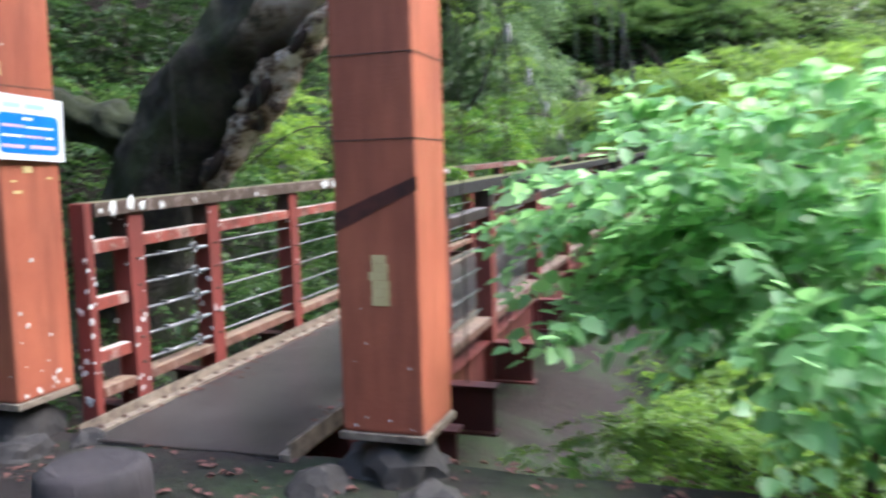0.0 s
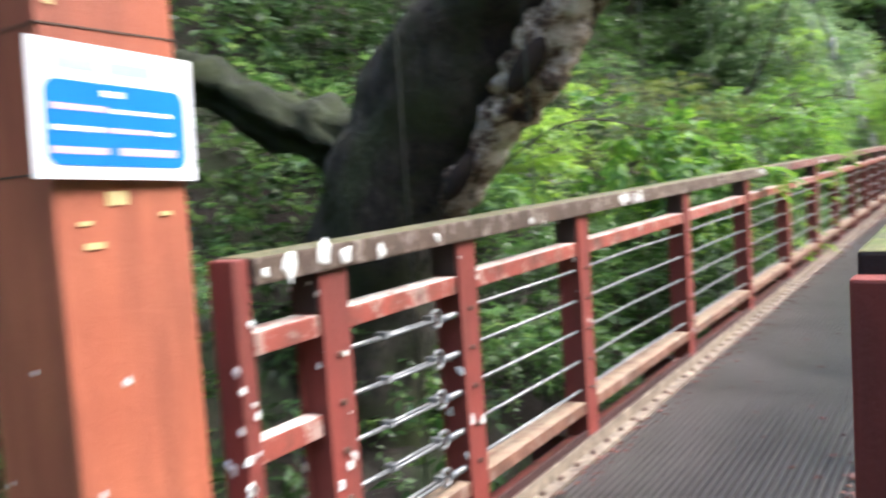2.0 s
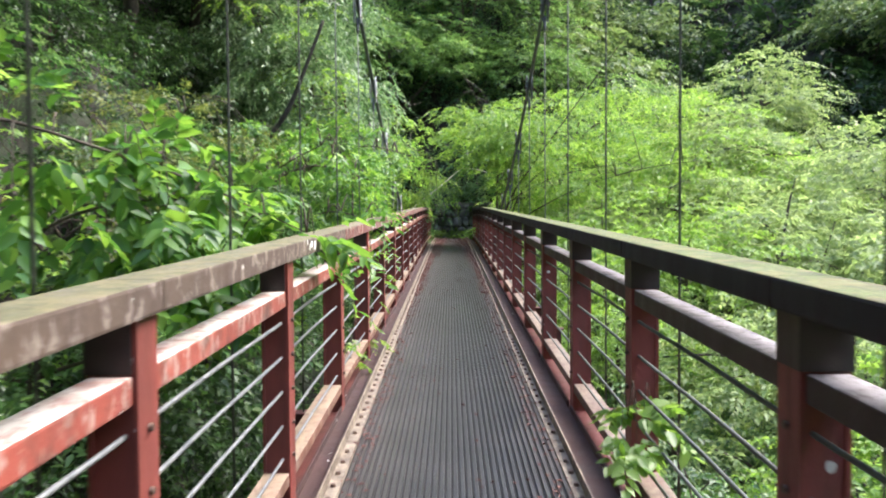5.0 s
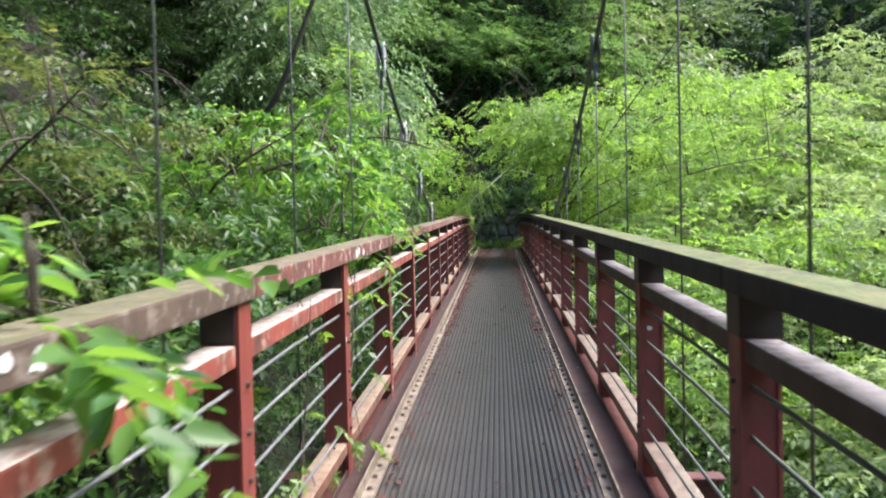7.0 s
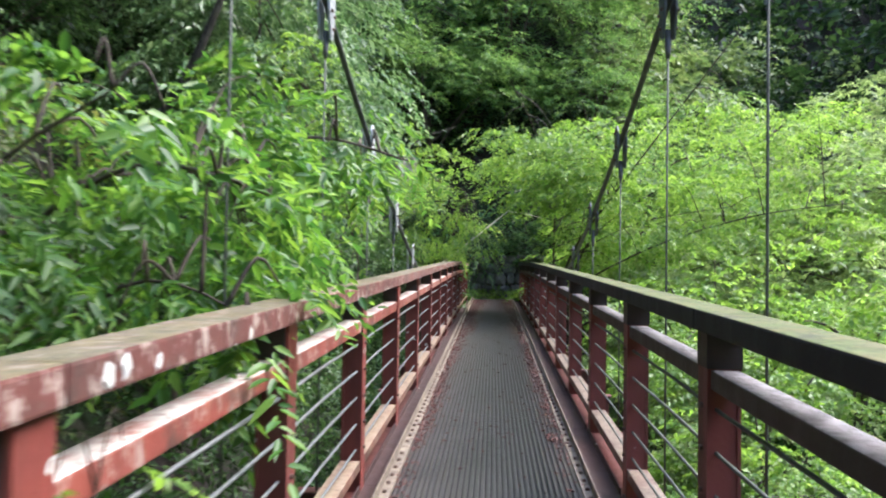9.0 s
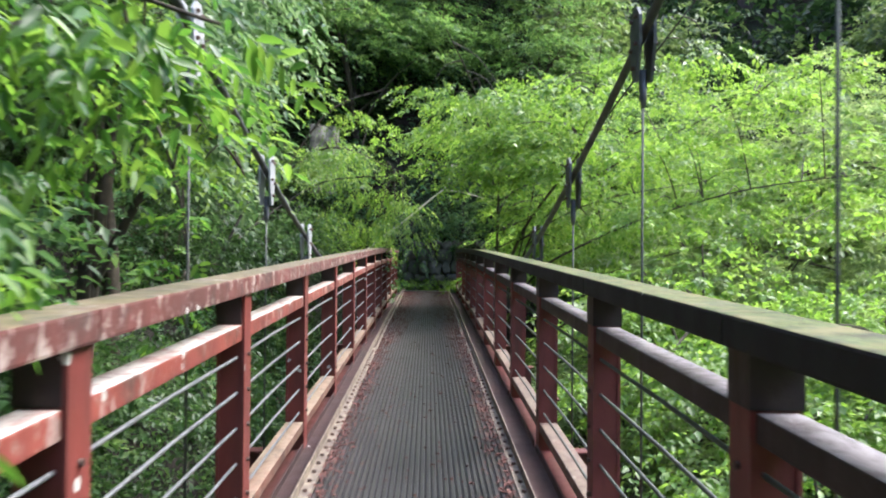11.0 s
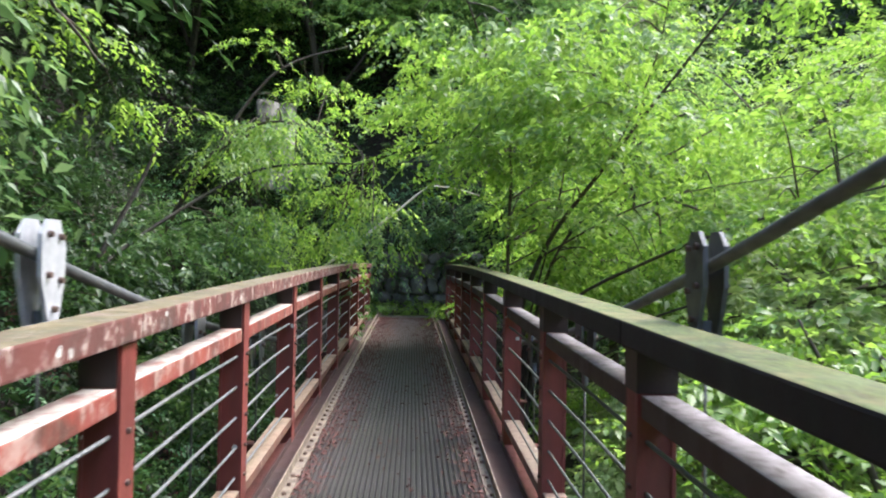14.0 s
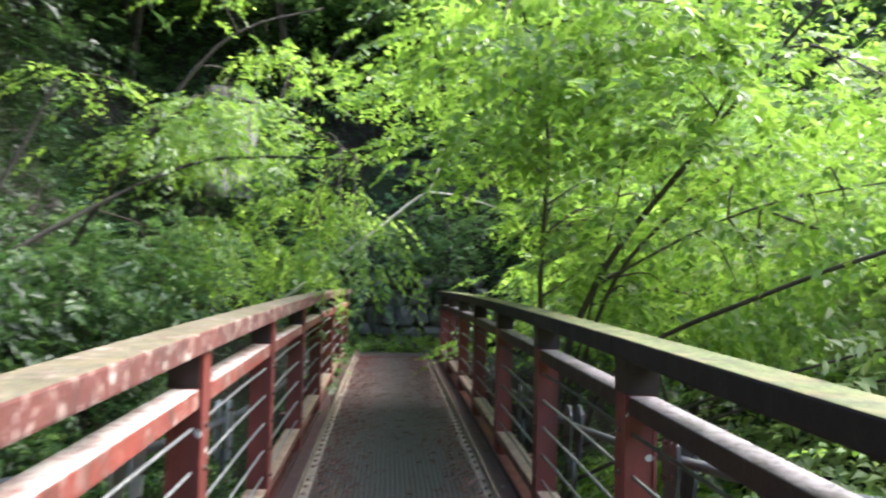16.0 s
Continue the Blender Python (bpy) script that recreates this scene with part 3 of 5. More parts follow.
        ring = [(wx, y0 + 0.46 + 0.03 * math.cos(a), deck_z(y0) + h + 0.006 + 0.03 * math.sin(a)) for a in np.linspace(0, 2 * math.pi, 13)]
        tube(bm, ring, [0.006] * 13, 6, cap=False)
        tube(bm, [(wx, y0 + 0.49, deck_z(y0) + h), (wx, POSTS[1] + 0.02, deck_z(y0) + h + 0.006)], [0.013, 0.010], 7)
        part("turnbuckle", bm, STEEL, railing, "grey turnbuckle with a whitened sleeve")

# ---- suspension cables ----
for side in (-1, 1):
    x = -0.255 if side < 0 else 1.51
    susp = thing("suspension_cable", "thick grey suspension cable with clamps and thin hanger rods", "cable", "suspension cables")
    tower_y = 2.9
    ys = list(np.linspace(tower_y, END + 1.5, 60))
    bm = bmesh.new()
    tube(bm, [(x, y, cable_z(y)) for y in ys], [0.018] * len(ys), 8)
    part("main_cable", bm, CABLE, susp)
    for y in POSTS[1:]:
        z, zb = cable_z(y - 0.055), deck_z(y) - 0.2
        yc = y - 0.055
        cl = new("clamp")
        cl.parent = susp
        cl["label"] = "bolted two-plate cable clamp"
        for dx in (-0.028, 0.028):
            bm = bmesh.new()
            ring = ((-0.07, 0.06), (-0.03, 0.10), (0.03, 0.10), (0.075, 0.03), (0.065, -0.08), (0.03, -0.185), (-0.02, -0.19), (-0.07, -0.05))
            lo = [bm.verts.new((x + dx - 0.006, yc + u, z + w)) for u, w in ring]
            hi = [bm.verts.new((x + dx + 0.006, yc + u, z + w)) for u, w in ring]
            bm.faces.new(hi)
            bm.faces.new(lo[::-1])
            for q in range(len(ring)):
                bm.faces.new((lo[q], lo[(q + 1) % len(ring)], hi[(q + 1) % len(ring)], hi[q]))
            part("plate", bm, PLATE if side < 0 else CABLE, cl)
        bm = bmesh.new()
        tube(bm, [(x, yc, z - 0.14), (x, yc, z - 0.25), (x, yc, z - 0.29)], [0.016, 0.015, 0.008], 8)
        part("socket", bm, CABLE, cl)
        for dy, dz in ((-0.035, 0.06), (0.03, 0.055), (-0.035, -0.045), (0.035, -0.06), (0.0, -0.135)):
            for dx in (-0.04, 0.04):
                bolt(cl, x + dx, yc + dy, z + dz)
        if z - 0.21 > zb:
            bm = bmesh.new()
            tube(bm, [(x, yc, z - 0.17), (x, yc, (z + zb) / 2), (x, yc, zb)], [0.0052] * 3, 6)
            part("hanger_rod", bm, ROD, susp)

# ---- towers ----


def tower(x0, label):
    t = thing("tower_column", label, "bridge tower", "bridge towers")
    x1, y0, y1 = x0 + 0.32, 2.74, 3.07
    zb = 0.56
    bm = bmesh.new()
    block(bm, x0, x1, y0, y1, zb, 9.6, None, 0.012)
    part("column", bm, RED_TOWER, t)
    bm = bmesh.new()
    block(bm, x0 - 0.012, x1 + 0.012, y0 - 0.012, y1 + 0.012, zb - 0.03, zb - 0.001, None, 0.004)
    part("base_plate", bm, EDGE, t, "rusty yellowed base plate")
    bm = bmesh.new()
    for z in (1.63, 1.93):
        block(bm, x0 - 0.0022, x1 + 0.0022, y0 - 0.0022, y1 + 0.0022, z, z + 0.004)
    part("weld_seam", bm, BOLT, t)
    return t


t_left = tower(-0.42, "tall square red steel tower column with lichen specks")
t_right = tower(1.45, "tall square red steel tower column with a yellow tape mark")
bm = bmesh.new()
rg = random.Random(5)
for k in range(6):
    z = 1.035 + k * 0.031
    block(bm, 1.585 + rg.uniform(-0.008, 0.006), 1.65 + rg.uniform(-0.006, 0.008), 2.736, 2.7385, z, z + 0.03)
part("tape_mark", bm, TAPE, t_right, "torn yellow tape remains")
bm = bmesh.new()
for y, z, w, h in ((2.86, 1.56, 0.05, 0.03), (2.80, 1.47, 0.045, 0.014), (2.79, 1.52, 0.03, 0.01), (2.99, 1.53, 0.03, 0.01), (2.76, 1.97, 0.02, 0.06)):
    block(bm, -0.0995, -0.0965, y, y + w, z, z + h)
part("tape_scrap", bm, TAPE, t_left, "scraps of yellowed tape")


def blob_patch(bm, centre, u, v, r, rg2):
    """A thin uneven crust on a face spanned by u and v."""
    c, u, v = Vector(centre), Vector(u), Vector(v)
    n = u.cross(v) * 0.003
    k = 9
    ring = [c + (u * math.cos(2 * math.pi * i / k) + v * math.sin(2 * math.pi * i / k) * 1.25) * r * rg2.uniform(0.45, 1.3) for i in range(k)]
    a = [bm.verts.new(p) for p in ring]
    b = [bm.verts.new(c + (p - c) * 0.8 + n) for p in ring]
    bm.faces.new(b)
    for i in range(k):
        bm.faces.new((a[i], a[(i + 1) % k], b[(i + 1) % k], b[i]))


for tower_ob, face in ((t_left, "x"), (t_left, "y"), (t_right, "y")):
    bm = bmesh.new()
    for k in range(17 if face == "x" else 9):
        z = 0.58 + rg.random() ** 2.2 * 0.7
        r = rg.uniform(0.003, 0.011)
        if face == "x":
            blob_patch(bm, (-0.0995, rg.uniform(2.78, 3.04), z), (0, 1, 0), (0, 0, 1), r, rg)
        else:
            x0 = -0.42 if tower_ob is t_left else 1.45
            blob_patch(bm, (x0 + rg.uniform(0.03, 0.29), 2.7395, z), (1, 0, 0), (0, 0, 1), r * 0.6, rg)
    part("lichen_speck", bm, PATCH, tower_ob, "white lichen specks")

bm = bmesh.new()
hexa(bm, [(1.4478, 2.7375, 1.30), (1.7722, 2.7375, 1.45), (1.7722, 2.739, 1.45), (1.4478, 2.739, 1.30), (1.4478, 2.7375, 1.37), (1.7722, 2.7375, 1.50), (1.7722, 2.739, 1.50), (1.4478, 2.739, 1.37)])
part("dark_band", bm, simple("dark_red_band", (0.035, 0.014, 0.011), (0.11, 0.028, 0.02), 22, 0.6), t_right, "dark diagonal band across the paint")

# white lichen on the handrail's near end
bm = bmesh.new()
for y, r in ((3.28, 0.035), (3.42, 0.035), (3.50, 0.028), (3.66, 0.018), (3.2, 0.014), (3.95, 0.014), (5.55, 0.03), (5.62, 0.026), (5.72, 0.028), (5.8, 0.024), (4.6, 0.013), (8.5, 0.02), (8.58, 0.024), (11.3, 0.02), (11.36, 0.018), (11.5, 0.016)):
    blob_patch(bm, (XL + 0.0185, y, deck_z(y) + 0.955 + rg.uniform(0.018, 0.042)), (0, 1, 0), (0, 0, 1), r, rg)
for y0, x0, n in ((3.12, XL - 0.0485, 12), (3.41, XL - 0.03, 9), (4.09, XL - 0.03, 4), (5.06, XL - 0.03, 2)):
    for _ in range(n):
        z = deck_z(y0) + (rg.uniform(0.0, 0.95) if y0 > 3.2 else 0.05 + 0.75 * rg.random() ** 1.5)
        blob_patch(bm, (x0 + rg.uniform(-0.035, 0.035) if y0 < 3.2 else XL - rg.uniform(0.01, 0.11), y0 - 0.0006, z), (1, 0, 0), (0, 0, 1), rg.uniform(0.004, 0.016), rg)
    for _ in range(n):
        blob_patch(bm, ((XL + 0.0005 if y0 > 3.2 else XL - 0.004), y0 + rg.uniform(0.0, 0.1 if y0 > 3.2 else 0.045), deck_z(y0) + rg.uniform(0.05, 0.9)), (0, 1, 0), (0, 0, 1), rg.uniform(0.004, 0.016), rg)
tagged(link_mesh("lichen_crust", bm, PATCH), "white lichen crusts on the near posts and handrail", "lichen", kind="stuff")

# notice on the column
notice = thing("notice", "laminated white notice with a blue panel, tied to the red column", "sign")
SG = Matrix.Translation((-0.072, 2.69, 1.62)) @ pose(0, 0, 0, 0, 0, 2.2) @ pose(0, 0, 0, -2, 0, 0) @ Matrix.Diagonal((1, 0.93, 0.93, 1))


def plate(bm, y0, y1, z0, z1, x0, x1, r=0.0):
    """A thin sheet on the notice, with round corners where r is given."""
    if r:
        ring = [(cy + r * math.cos(a), cz + r * math.sin(a)) for cy, cz, a0 in ((y1 - r, z1 - r, 0), (y0 + r, z1 - r, 90), (y0 + r, z0 + r, 180), (y1 - r, z0 + r, 270)) for a in [radians(a0 + q) for q in (0, 22, 45, 68, 90)]]
    else:
        ring = [(y1, z1), (y0, z1), (y0, z0), (y1, z0)]
    lo = [bm.verts.new(SG @ Vector((x0, a, b))) for a, b in ring]
    hi = [bm.verts.new(SG @ Vector((x1, a, b))) for a, b in ring]
    bm.faces.new(hi)
    bm.faces.new(lo[::-1])
    for k in range(len(ring)):
        bm.faces.new((lo[k], lo[(k + 1) % len(ring)], hi[(k + 1) % len(ring)], hi[k]))


bm = bmesh.new()
plate(bm, 0, 0.43, 0, 0.30, 0, 0.003, 0.004)
part("sheet", bm, WHITE, notice)
bm = bmesh.new()
plate(bm, 0.03, 0.40, 0.03, 0.215, 0.0032, 0.0042, 0.03)
part("blue_panel", bm, BLUE, notice)
for z, h, mt, y0, y1 in ((0.186, 0.014, WHITE, 0.17, 0.23), (0.150, 0.014, PINK, 0.045, 0.18), (0.150, 0.010, WHITE, 0.19, 0.36), (0.105, 0.012, WHITE, 0.045, 0.17), (0.105, 0.012, PINK, 0.18, 0.30), (0.105, 0.010, WHITE, 0.31, 0.36), (0.055, 0.016, PINK, 0.04, 0.18), (0.055, 0.018, PINK, 0.21, 0.37)):
    bm = bmesh.new()
    plate(bm, y0, y1, z, z + h, 0.0043, 0.0049)
    part("line_of_text", bm, mt, notice)
bm = bmesh.new()
plate(bm, 0.06, 0.16, 0.24, 0.262, 0.0032, 0.0038)
plate(bm, 0.19, 0.31, 0.24, 0.265, 0.0032, 0.0038)
part("heading", bm, simple("pale_blue_print", (0.3, 0.5, 0.7), (0.4, 0.6, 0.78), 5, 0.4), notice)

# ---- start of the path ----


def boulder(centre, size, seed, mt=STONE, label="dark rough footing stone in the soil", cat="stone"):
    bm = bmesh.new()
    bmesh.ops.create_icosphere(bm, subdivisions=3, radius=1.0)
    for v in bm.verts:
        n = noise.noise(v.co * 1.3 + Vector((seed, 0, 0))) * 0.35 + noise.noise(v.co * 3.5 + Vector((0, seed, 0))) * 0.14
        v.co = v.co * (1 + n)
        v.co = Vector((v.co.x * size[0], v.co.y * size[1], v.co.z * size[2]))
    ob = link_mesh("stone", bm, mt)
    ob.location = centre
    ob.rotation_euler = (0, 0, seed)
    return tagged(ob, label, cat, "stones")


for i, (c, s) in enumerate((((-0.26, 2.9, 0.33), (0.21, 0.22, 0.20)), ((-0.02, 2.66, 0.33), (0.15, 0.13, 0.13)), ((-0.5, 2.62, 0.34), (0.14, 0.14, 0.11)), ((0.12, 2.9, 0.30), (0.14, 0.12, 0.11)),
                          ((1.61, 2.9, 0.34), (0.21, 0.22, 0.19)), ((1.4, 2.62, 0.35), (0.14, 0.12, 0.11)), ((1.84, 2.62, 0.32), (0.13, 0.15, 0.12)))):
    boulder(c, s, i * 1.7 + 0.3)
bm = bmesh.new()
rings = [(-0.1, 0.095), (0.3, 0.093), (0.66, 0.09), (0.69, 0.086), (0.70, 0.07)]
tube(bm, [(0, 0, z) for z, r in rings], [r for z, r in rings], 20, 0.05, 3)
bm.normal_update()
for v in bm.verts:
    v.co += v.normal * 0.006 * noise.noise(Vector((v.co.x * 30, v.co.y * 30, v.co.z * 3)))
bollard = link_mesh("bollard", bm, LOG)
bollard.location = (1.80, 1.10, 0.36)
tagged(bollard, "short weathered grey timber bollard in the soil", "bollard")

# ---- great leaning tree by the bridge ----
giant = thing("leaning_tree", "huge leaning tree with dark mossy bark and pale scar", "tree")
LEAN_LINE = curve_pts([(-2.3, 6.0, -1.6), (-2.0, 5.85, 0.2), (-1.58, 5.65, 1.35), (-0.88, 5.5, 2.18), (0.0, 5.35, 3.0), (1.0, 5.1, 3.95), (2.1, 4.8, 5.2), (2.8, 4.4, 7.0)], 10)
bm = bmesh.new()
SEG = 44
tube(bm, LEAN_LINE, list(np.linspace(0.50, 0.20, len(LEAN_LINE))), SEG, 0.2, 2)
bm.normal_update()
for v in bm.verts:
    v.co += v.normal * (0.045 * noise.noise(v.co * 5.0) + 0.02 * noise.noise(v.co * 15.0))
part("trunk", bm, SCARRED, giant)
SCAR = [p + Vector((0.35, -0.14, -0.30)) for p in curve_pts([(-1.32, 5.57, 1.68), (-0.88, 5.5, 2.18), (-0.45, 5.42, 2.6), (0.0, 5.35, 3.0)], 14)]
bm = bmesh.new()
tube(bm, SCAR, [0.045 + 0.085 * math.sin(math.pi * i / (len(SCAR) - 1)) for i in range(len(SCAR))], 24, 0.5, 9)
bm.normal_update()
for v in bm.verts:
    v.co += v.normal * (0.06 * noise.noise(v.co * 6.0) + 0.045 * noise.noise(v.co * 17.0))
part("bark_scar", bm, bare_wood(), giant, "pale flaking wood of an old scar")
for i, (k, r) in enumerate(((7, 0.07), (21, 0.08), (32, 0.055))):
    c = SCAR[k] + Vector((0.02, -0.12, 0.0))
    bm = bmesh.new()
    bmesh.ops.create_icosphere(bm, subdivisions=2, radius=1)
    d = (SCAR[k + 1] - SCAR[k]).normalized().to_track_quat("X", "Z").to_matrix().to_4x4()
    bmesh.ops.transform(bm, matrix=Matrix.Translation(c) @ d @ Matrix.Diagonal((r * 2.1, r * 0.7, r * 0.8, 1)), verts=bm.verts)
    part("hollow", bm, HOLLOW, giant, "dark rotten hollow")
bm = bmesh.new()
tube(bm, curve_pts([(-1.3, 5.6, 1.75), (-2.0, 5.5, 1.95), (-2.7, 5.2, 2.35), (-3.5, 4.9, 2.6)], 14), list(np.linspace(0.19, 0.13, 43)), 24, 0.6, 4)
bm.normal_update()
for v in bm.verts:
    v.co += v.normal * (0.10 * noise.noise(v.co * 4.0) + 0.05 * noise.noise(v.co * 12.0))
part("limb", bm, MOSSY, giant, "mossy dark side limb")

# ---- foliage makers ----


def tree_variant(name, label, seed, size, boughs, per_bough, leaf, twig, mt, wide=0.5, trunk=0.09, height=1.6, flat=0.25, droop=0.25, per=10, limbs=6, reach=0.32, lean=(0.1, 0.05), fine=False):
    """A leafy tree or bush: tapered trunk, limbs that reach into the boughs, a crown of single leaves."""
    rng = np.random.default_rng(seed)
    ob = thing(name, label, "tree" if trunk > 0.04 else "bush", name + "s of the gorge")
    P, D, c = crown_twigs(rng, size, boughs, per_bough, flat, reach)
    P[:, 2] += height
    top = Vector((lean[0] * height, lean[1] * height, height + size[2] * 0.45))
    bm = bmesh.new()
    line = curve_pts([(0, 0, -0.5), (lean[0] * 0.3, lean[1] * 0.2, height * 0.4), (lean[0] * height * 0.8, lean[1] * height, height), top], 4)
    tube(bm, line, list(np.linspace(trunk, trunk * 0.25, len(line))), 8, 0.15, seed)
    part("trunk", bm, TWIG, ob)
    for i in range(limbs):
        tip = Vector(c[i]) + Vector((0, 0, height))
        s = line[int(rng.integers(len(line) // 3, len(line) - 2))]
        m1 = s.lerp(tip, 0.5) + Vector((0, 0, 0.12 * size[2]))
        pts = curve_pts([s, m1, tip], 4)
        bm = bmesh.new()
        tube(bm, pts, list(np.linspace(trunk * 0.42, trunk * 0.1, len(pts))), 6, 0.1, seed + i)
        part("limb", bm, TWIG, ob)
    part("crown", leaf_mesh("crown", sprays(rng, P, D, per, leaf, twig, wide, droop, 0.9, 0.35, fine), 6 if fine else 4), mt, ob)
    return ob


def fern_variant(seed, fronds, length):
    rng = np.random.default_rng(seed)
    ob = thing("fern", "green arching fern on the forest floor", "fern", "ferns")
    for k in range(fronds):
        a = 2 * math.pi * k / fronds + rng.uniform(-0.3, 0.3)
        L = length * rng.uniform(0.7, 1.15)
        h = Vector((math.cos(a), math.sin(a), 0))
        side = Vector((-h.y, h.x, 0))
        verts, n = [], 24
        for i in range(2, n):
            s = i / n
            c = h * (L * s) + Vector((0, 0, L * (0.95 * s - 0.95 * s * s)))
            q = h * (L * (s + 1 / n)) + Vector((0, 0, L * (0.95 * (s + 1 / n) - 0.95 * (s + 1 / n) ** 2)))
            verts += [c, c + side * 0.004, q, c - side * 0.004]
            ln = L * 0.30 * math.sin(math.pi * min(1, 0.12 + s * 0.88)) * rng.uniform(0.85, 1.1)
            for sg in (-1, 1):
                d = (side * sg + h * 0.35 - Vector((0, 0, 0.25))).normalized()
                w = h * (L * 0.023)
                verts += [c, c + d * ln * 0.4 + w, c + d * ln, c + d * ln * 0.4 - w]
        part("frond", leaf_mesh("frond", np.array([tuple(v) for v in verts])), FERN, ob)
    return ob


def place(src, x, y, z=None, turn=0.0, scale=1.0, sink=0.15):
    zz = land_z(x, y) - sink * scale if z is None else z
    return copy_thing(src, pose(x, y, zz, 0, 0, turn) @ Matrix.Scale(scale, 4))


rv = random.Random(11)
DARK_BUSH = [tree_variant("bush", "dense dark green evergreen bush on the slope", 20 + i, (1.0, 1.0, 0.85), 30, 12, 0.085, 0.28, LEAF_DARK, 0.45, 0.035, 0.55, 0.35, 0.45) for i in range(3)]
MID_BUSH = [tree_variant("bush", "leafy green bush on the slope", 30 + i, (1.05, 1.0, 0.85), 30, 12, 0.085, 0.3, LEAF_MID, 0.5, 0.035, 0.55, 0.25, 0.35) for i in range(3)]
BRIGHT_BUSH = [tree_variant("bush", "bright green leafy bush beside the railing", 40 + i, (1.0, 1.0, 0.8), 36, 15, 0.075, 0.27, LEAF_MAPLE, 0.5, 0.03, 0.5, 0.25, 0.35) for i in range(2)]
MAPLE = [tree_variant("maple", "light green maple with layered sprays of leaves", 50 + i, (2.3, 2.2, 1.7), 58, 21, 0.092, 0.42, LEAF_MAPLE, 0.62, 0.09, 3.0, 0.16, 0.22, 12, 12, 0.30) for i in range(3)]
PALE_TREE = [tree_variant("gorge_tree", "pale green broadleaf tree in the gorge", 60 + i, (2.4, 2.3, 1.9), 56, 19, 0.128, 0.45, LEAF_PALE, 0.5, 0.1, 3.2, 0.16, 0.3, 12, 12, 0.30) for i in range(3)]
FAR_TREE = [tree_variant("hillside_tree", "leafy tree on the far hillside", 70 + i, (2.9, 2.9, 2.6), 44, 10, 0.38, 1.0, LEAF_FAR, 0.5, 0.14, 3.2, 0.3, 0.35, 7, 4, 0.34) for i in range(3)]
MID_TREE = [tree_variant("maple", "mid-green feathery maple above the end of the path", 56 + i, (2.3, 2.2, 2.0), 60, 20, 0.10, 0.45, LEAF_SOFT, 0.5, 0.09, 2.6, 0.2, 0.35, 12, 10, 0.30) for i in range(2)]
DARK_TREE = [tree_variant("hillside_tree", "dark evergreen tree on the hillside", 80 + i, (2.4, 2.4, 3.0), 42, 10, 0.34, 0.9, LEAF_DARK, 0.4, 0.14, 3.0, 0.3, 0.6, 7, 4, 0.32) for i in range(2)]
DROOP = [tree_variant("slope_tree", "tall tree with drooping pale green leaves on the slope", 90 + i, (1.7, 1.9, 3.0), 64, 16, 0.13, 0.55, CEDAR, 0.42, 0.12, 3.5, 0.3, 0.95, 12, 8, 0.24) for i in range(2)]
FERNS = [fern_variant(100 + i, 9, 0.55) for i in range(2)]
SOURCES = DARK_BUSH + MID_BUSH + BRIGHT_BUSH + MAPLE + MID_TREE + PALE_TREE + FAR_TREE + DARK_TREE + DROOP + FERNS



def undergrowth(label, mt, seed, n, xr, yr, low, high, per, leaf, twig, gate, away, wide=0.5, droop=0.4):
    """Leafy cover that follows the ground, with gaps."""
    rng = np.random.default_rng(seed)
    P = []
    shift = Vector((seed * 3.7, 0, seed))
    while len(P) < n:
        x, y = rng.uniform(*xr), rng.uniform(*yr)
        if noise.noise(Vector((x * 0.55, y * 0.55, 0)) + shift) < gate or (-0.55 < x < 1.9 and y < 31.4) or (y < 3.3 and -0.8 < x < 3.2):
            continue
        P.append((x, y, land_z(x, y)))
    P = np.array(P)
    P += (np.array(away) * [1, 1, 0] * 0.5 + [0, 0, 0.7]) * (low + (high - low) * rng.random((n, 1)) ** 1.5)
    D = rng.normal(0, 0.6, P.shape) + np.array(away)
    ob = link_mesh("undergrowth", leaf_mesh("undergrowth", sprays(rng, P, D, per, leaf, twig, wide, droop, 0.9, 0.5)), mt)
    tagged(ob, label, "undergrowth", kind="stuff")


OUT = (0.8, -0.15, 0.25)
undergrowth("leafy green cover on the steep slope", LEAF_MID, 1, 5200, (-6.5, -1.0), (-4, 33), 0.0, 0.8, 10, 0.085, 0.36, 0.06, OUT)
undergrowth("dark evergreen cover on the steep slope", LEAF_DARK, 2, 8000, (-8.0, -1.1), (-4, 34), 0.0, 0.6, 9, 0.10, 0.38, -0.3, OUT, 0.42)
undergrowth("low leaves along the slope", LEAF_MID, 3, 1300, (-3.2, -0.75), (3.8, 31), 0.0, 0.6, 10, 0.075, 0.3, -0.05, OUT)
undergrowth("fern-like leaves on the slope", FERN, 4, 3500, (-6.5, -1.3), (-5, 30), 0.0, 0.4, 14, 0.075, 0.5, 0.0, OUT, 0.3)
undergrowth("leafy cover high on the slope", LEAF_MID, 5, 3500, (-26.0, -7.0), (-6, 40), 0.0, 1.2, 8, 0.24, 0.8, -0.2, OUT)
undergrowth("green cover of the gorge bank", LEAF_MID, 6, 4500, (1.9, 13), (2.5, 36), 0.0, 0.9, 10, 0.10, 0.4, -0.3, (-0.2, -0.5, 0.5))
undergrowth("bright cover of the gorge bank", LEAF_MAPLE, 7, 3200, (1.9, 9), (3.0, 34), 0.1, 1.2, 10, 0.09, 0.4, -0.1, (-0.2, -0.5, 0.5))
undergrowth("ivy and ferns on the end cliff", LEAF_MID, 8, 6000, (-6, 8), (32.4, 36.4), 0.0, 0.9, 9, 0.10, 0.42, -0.25, (0, -0.9, 0.1))
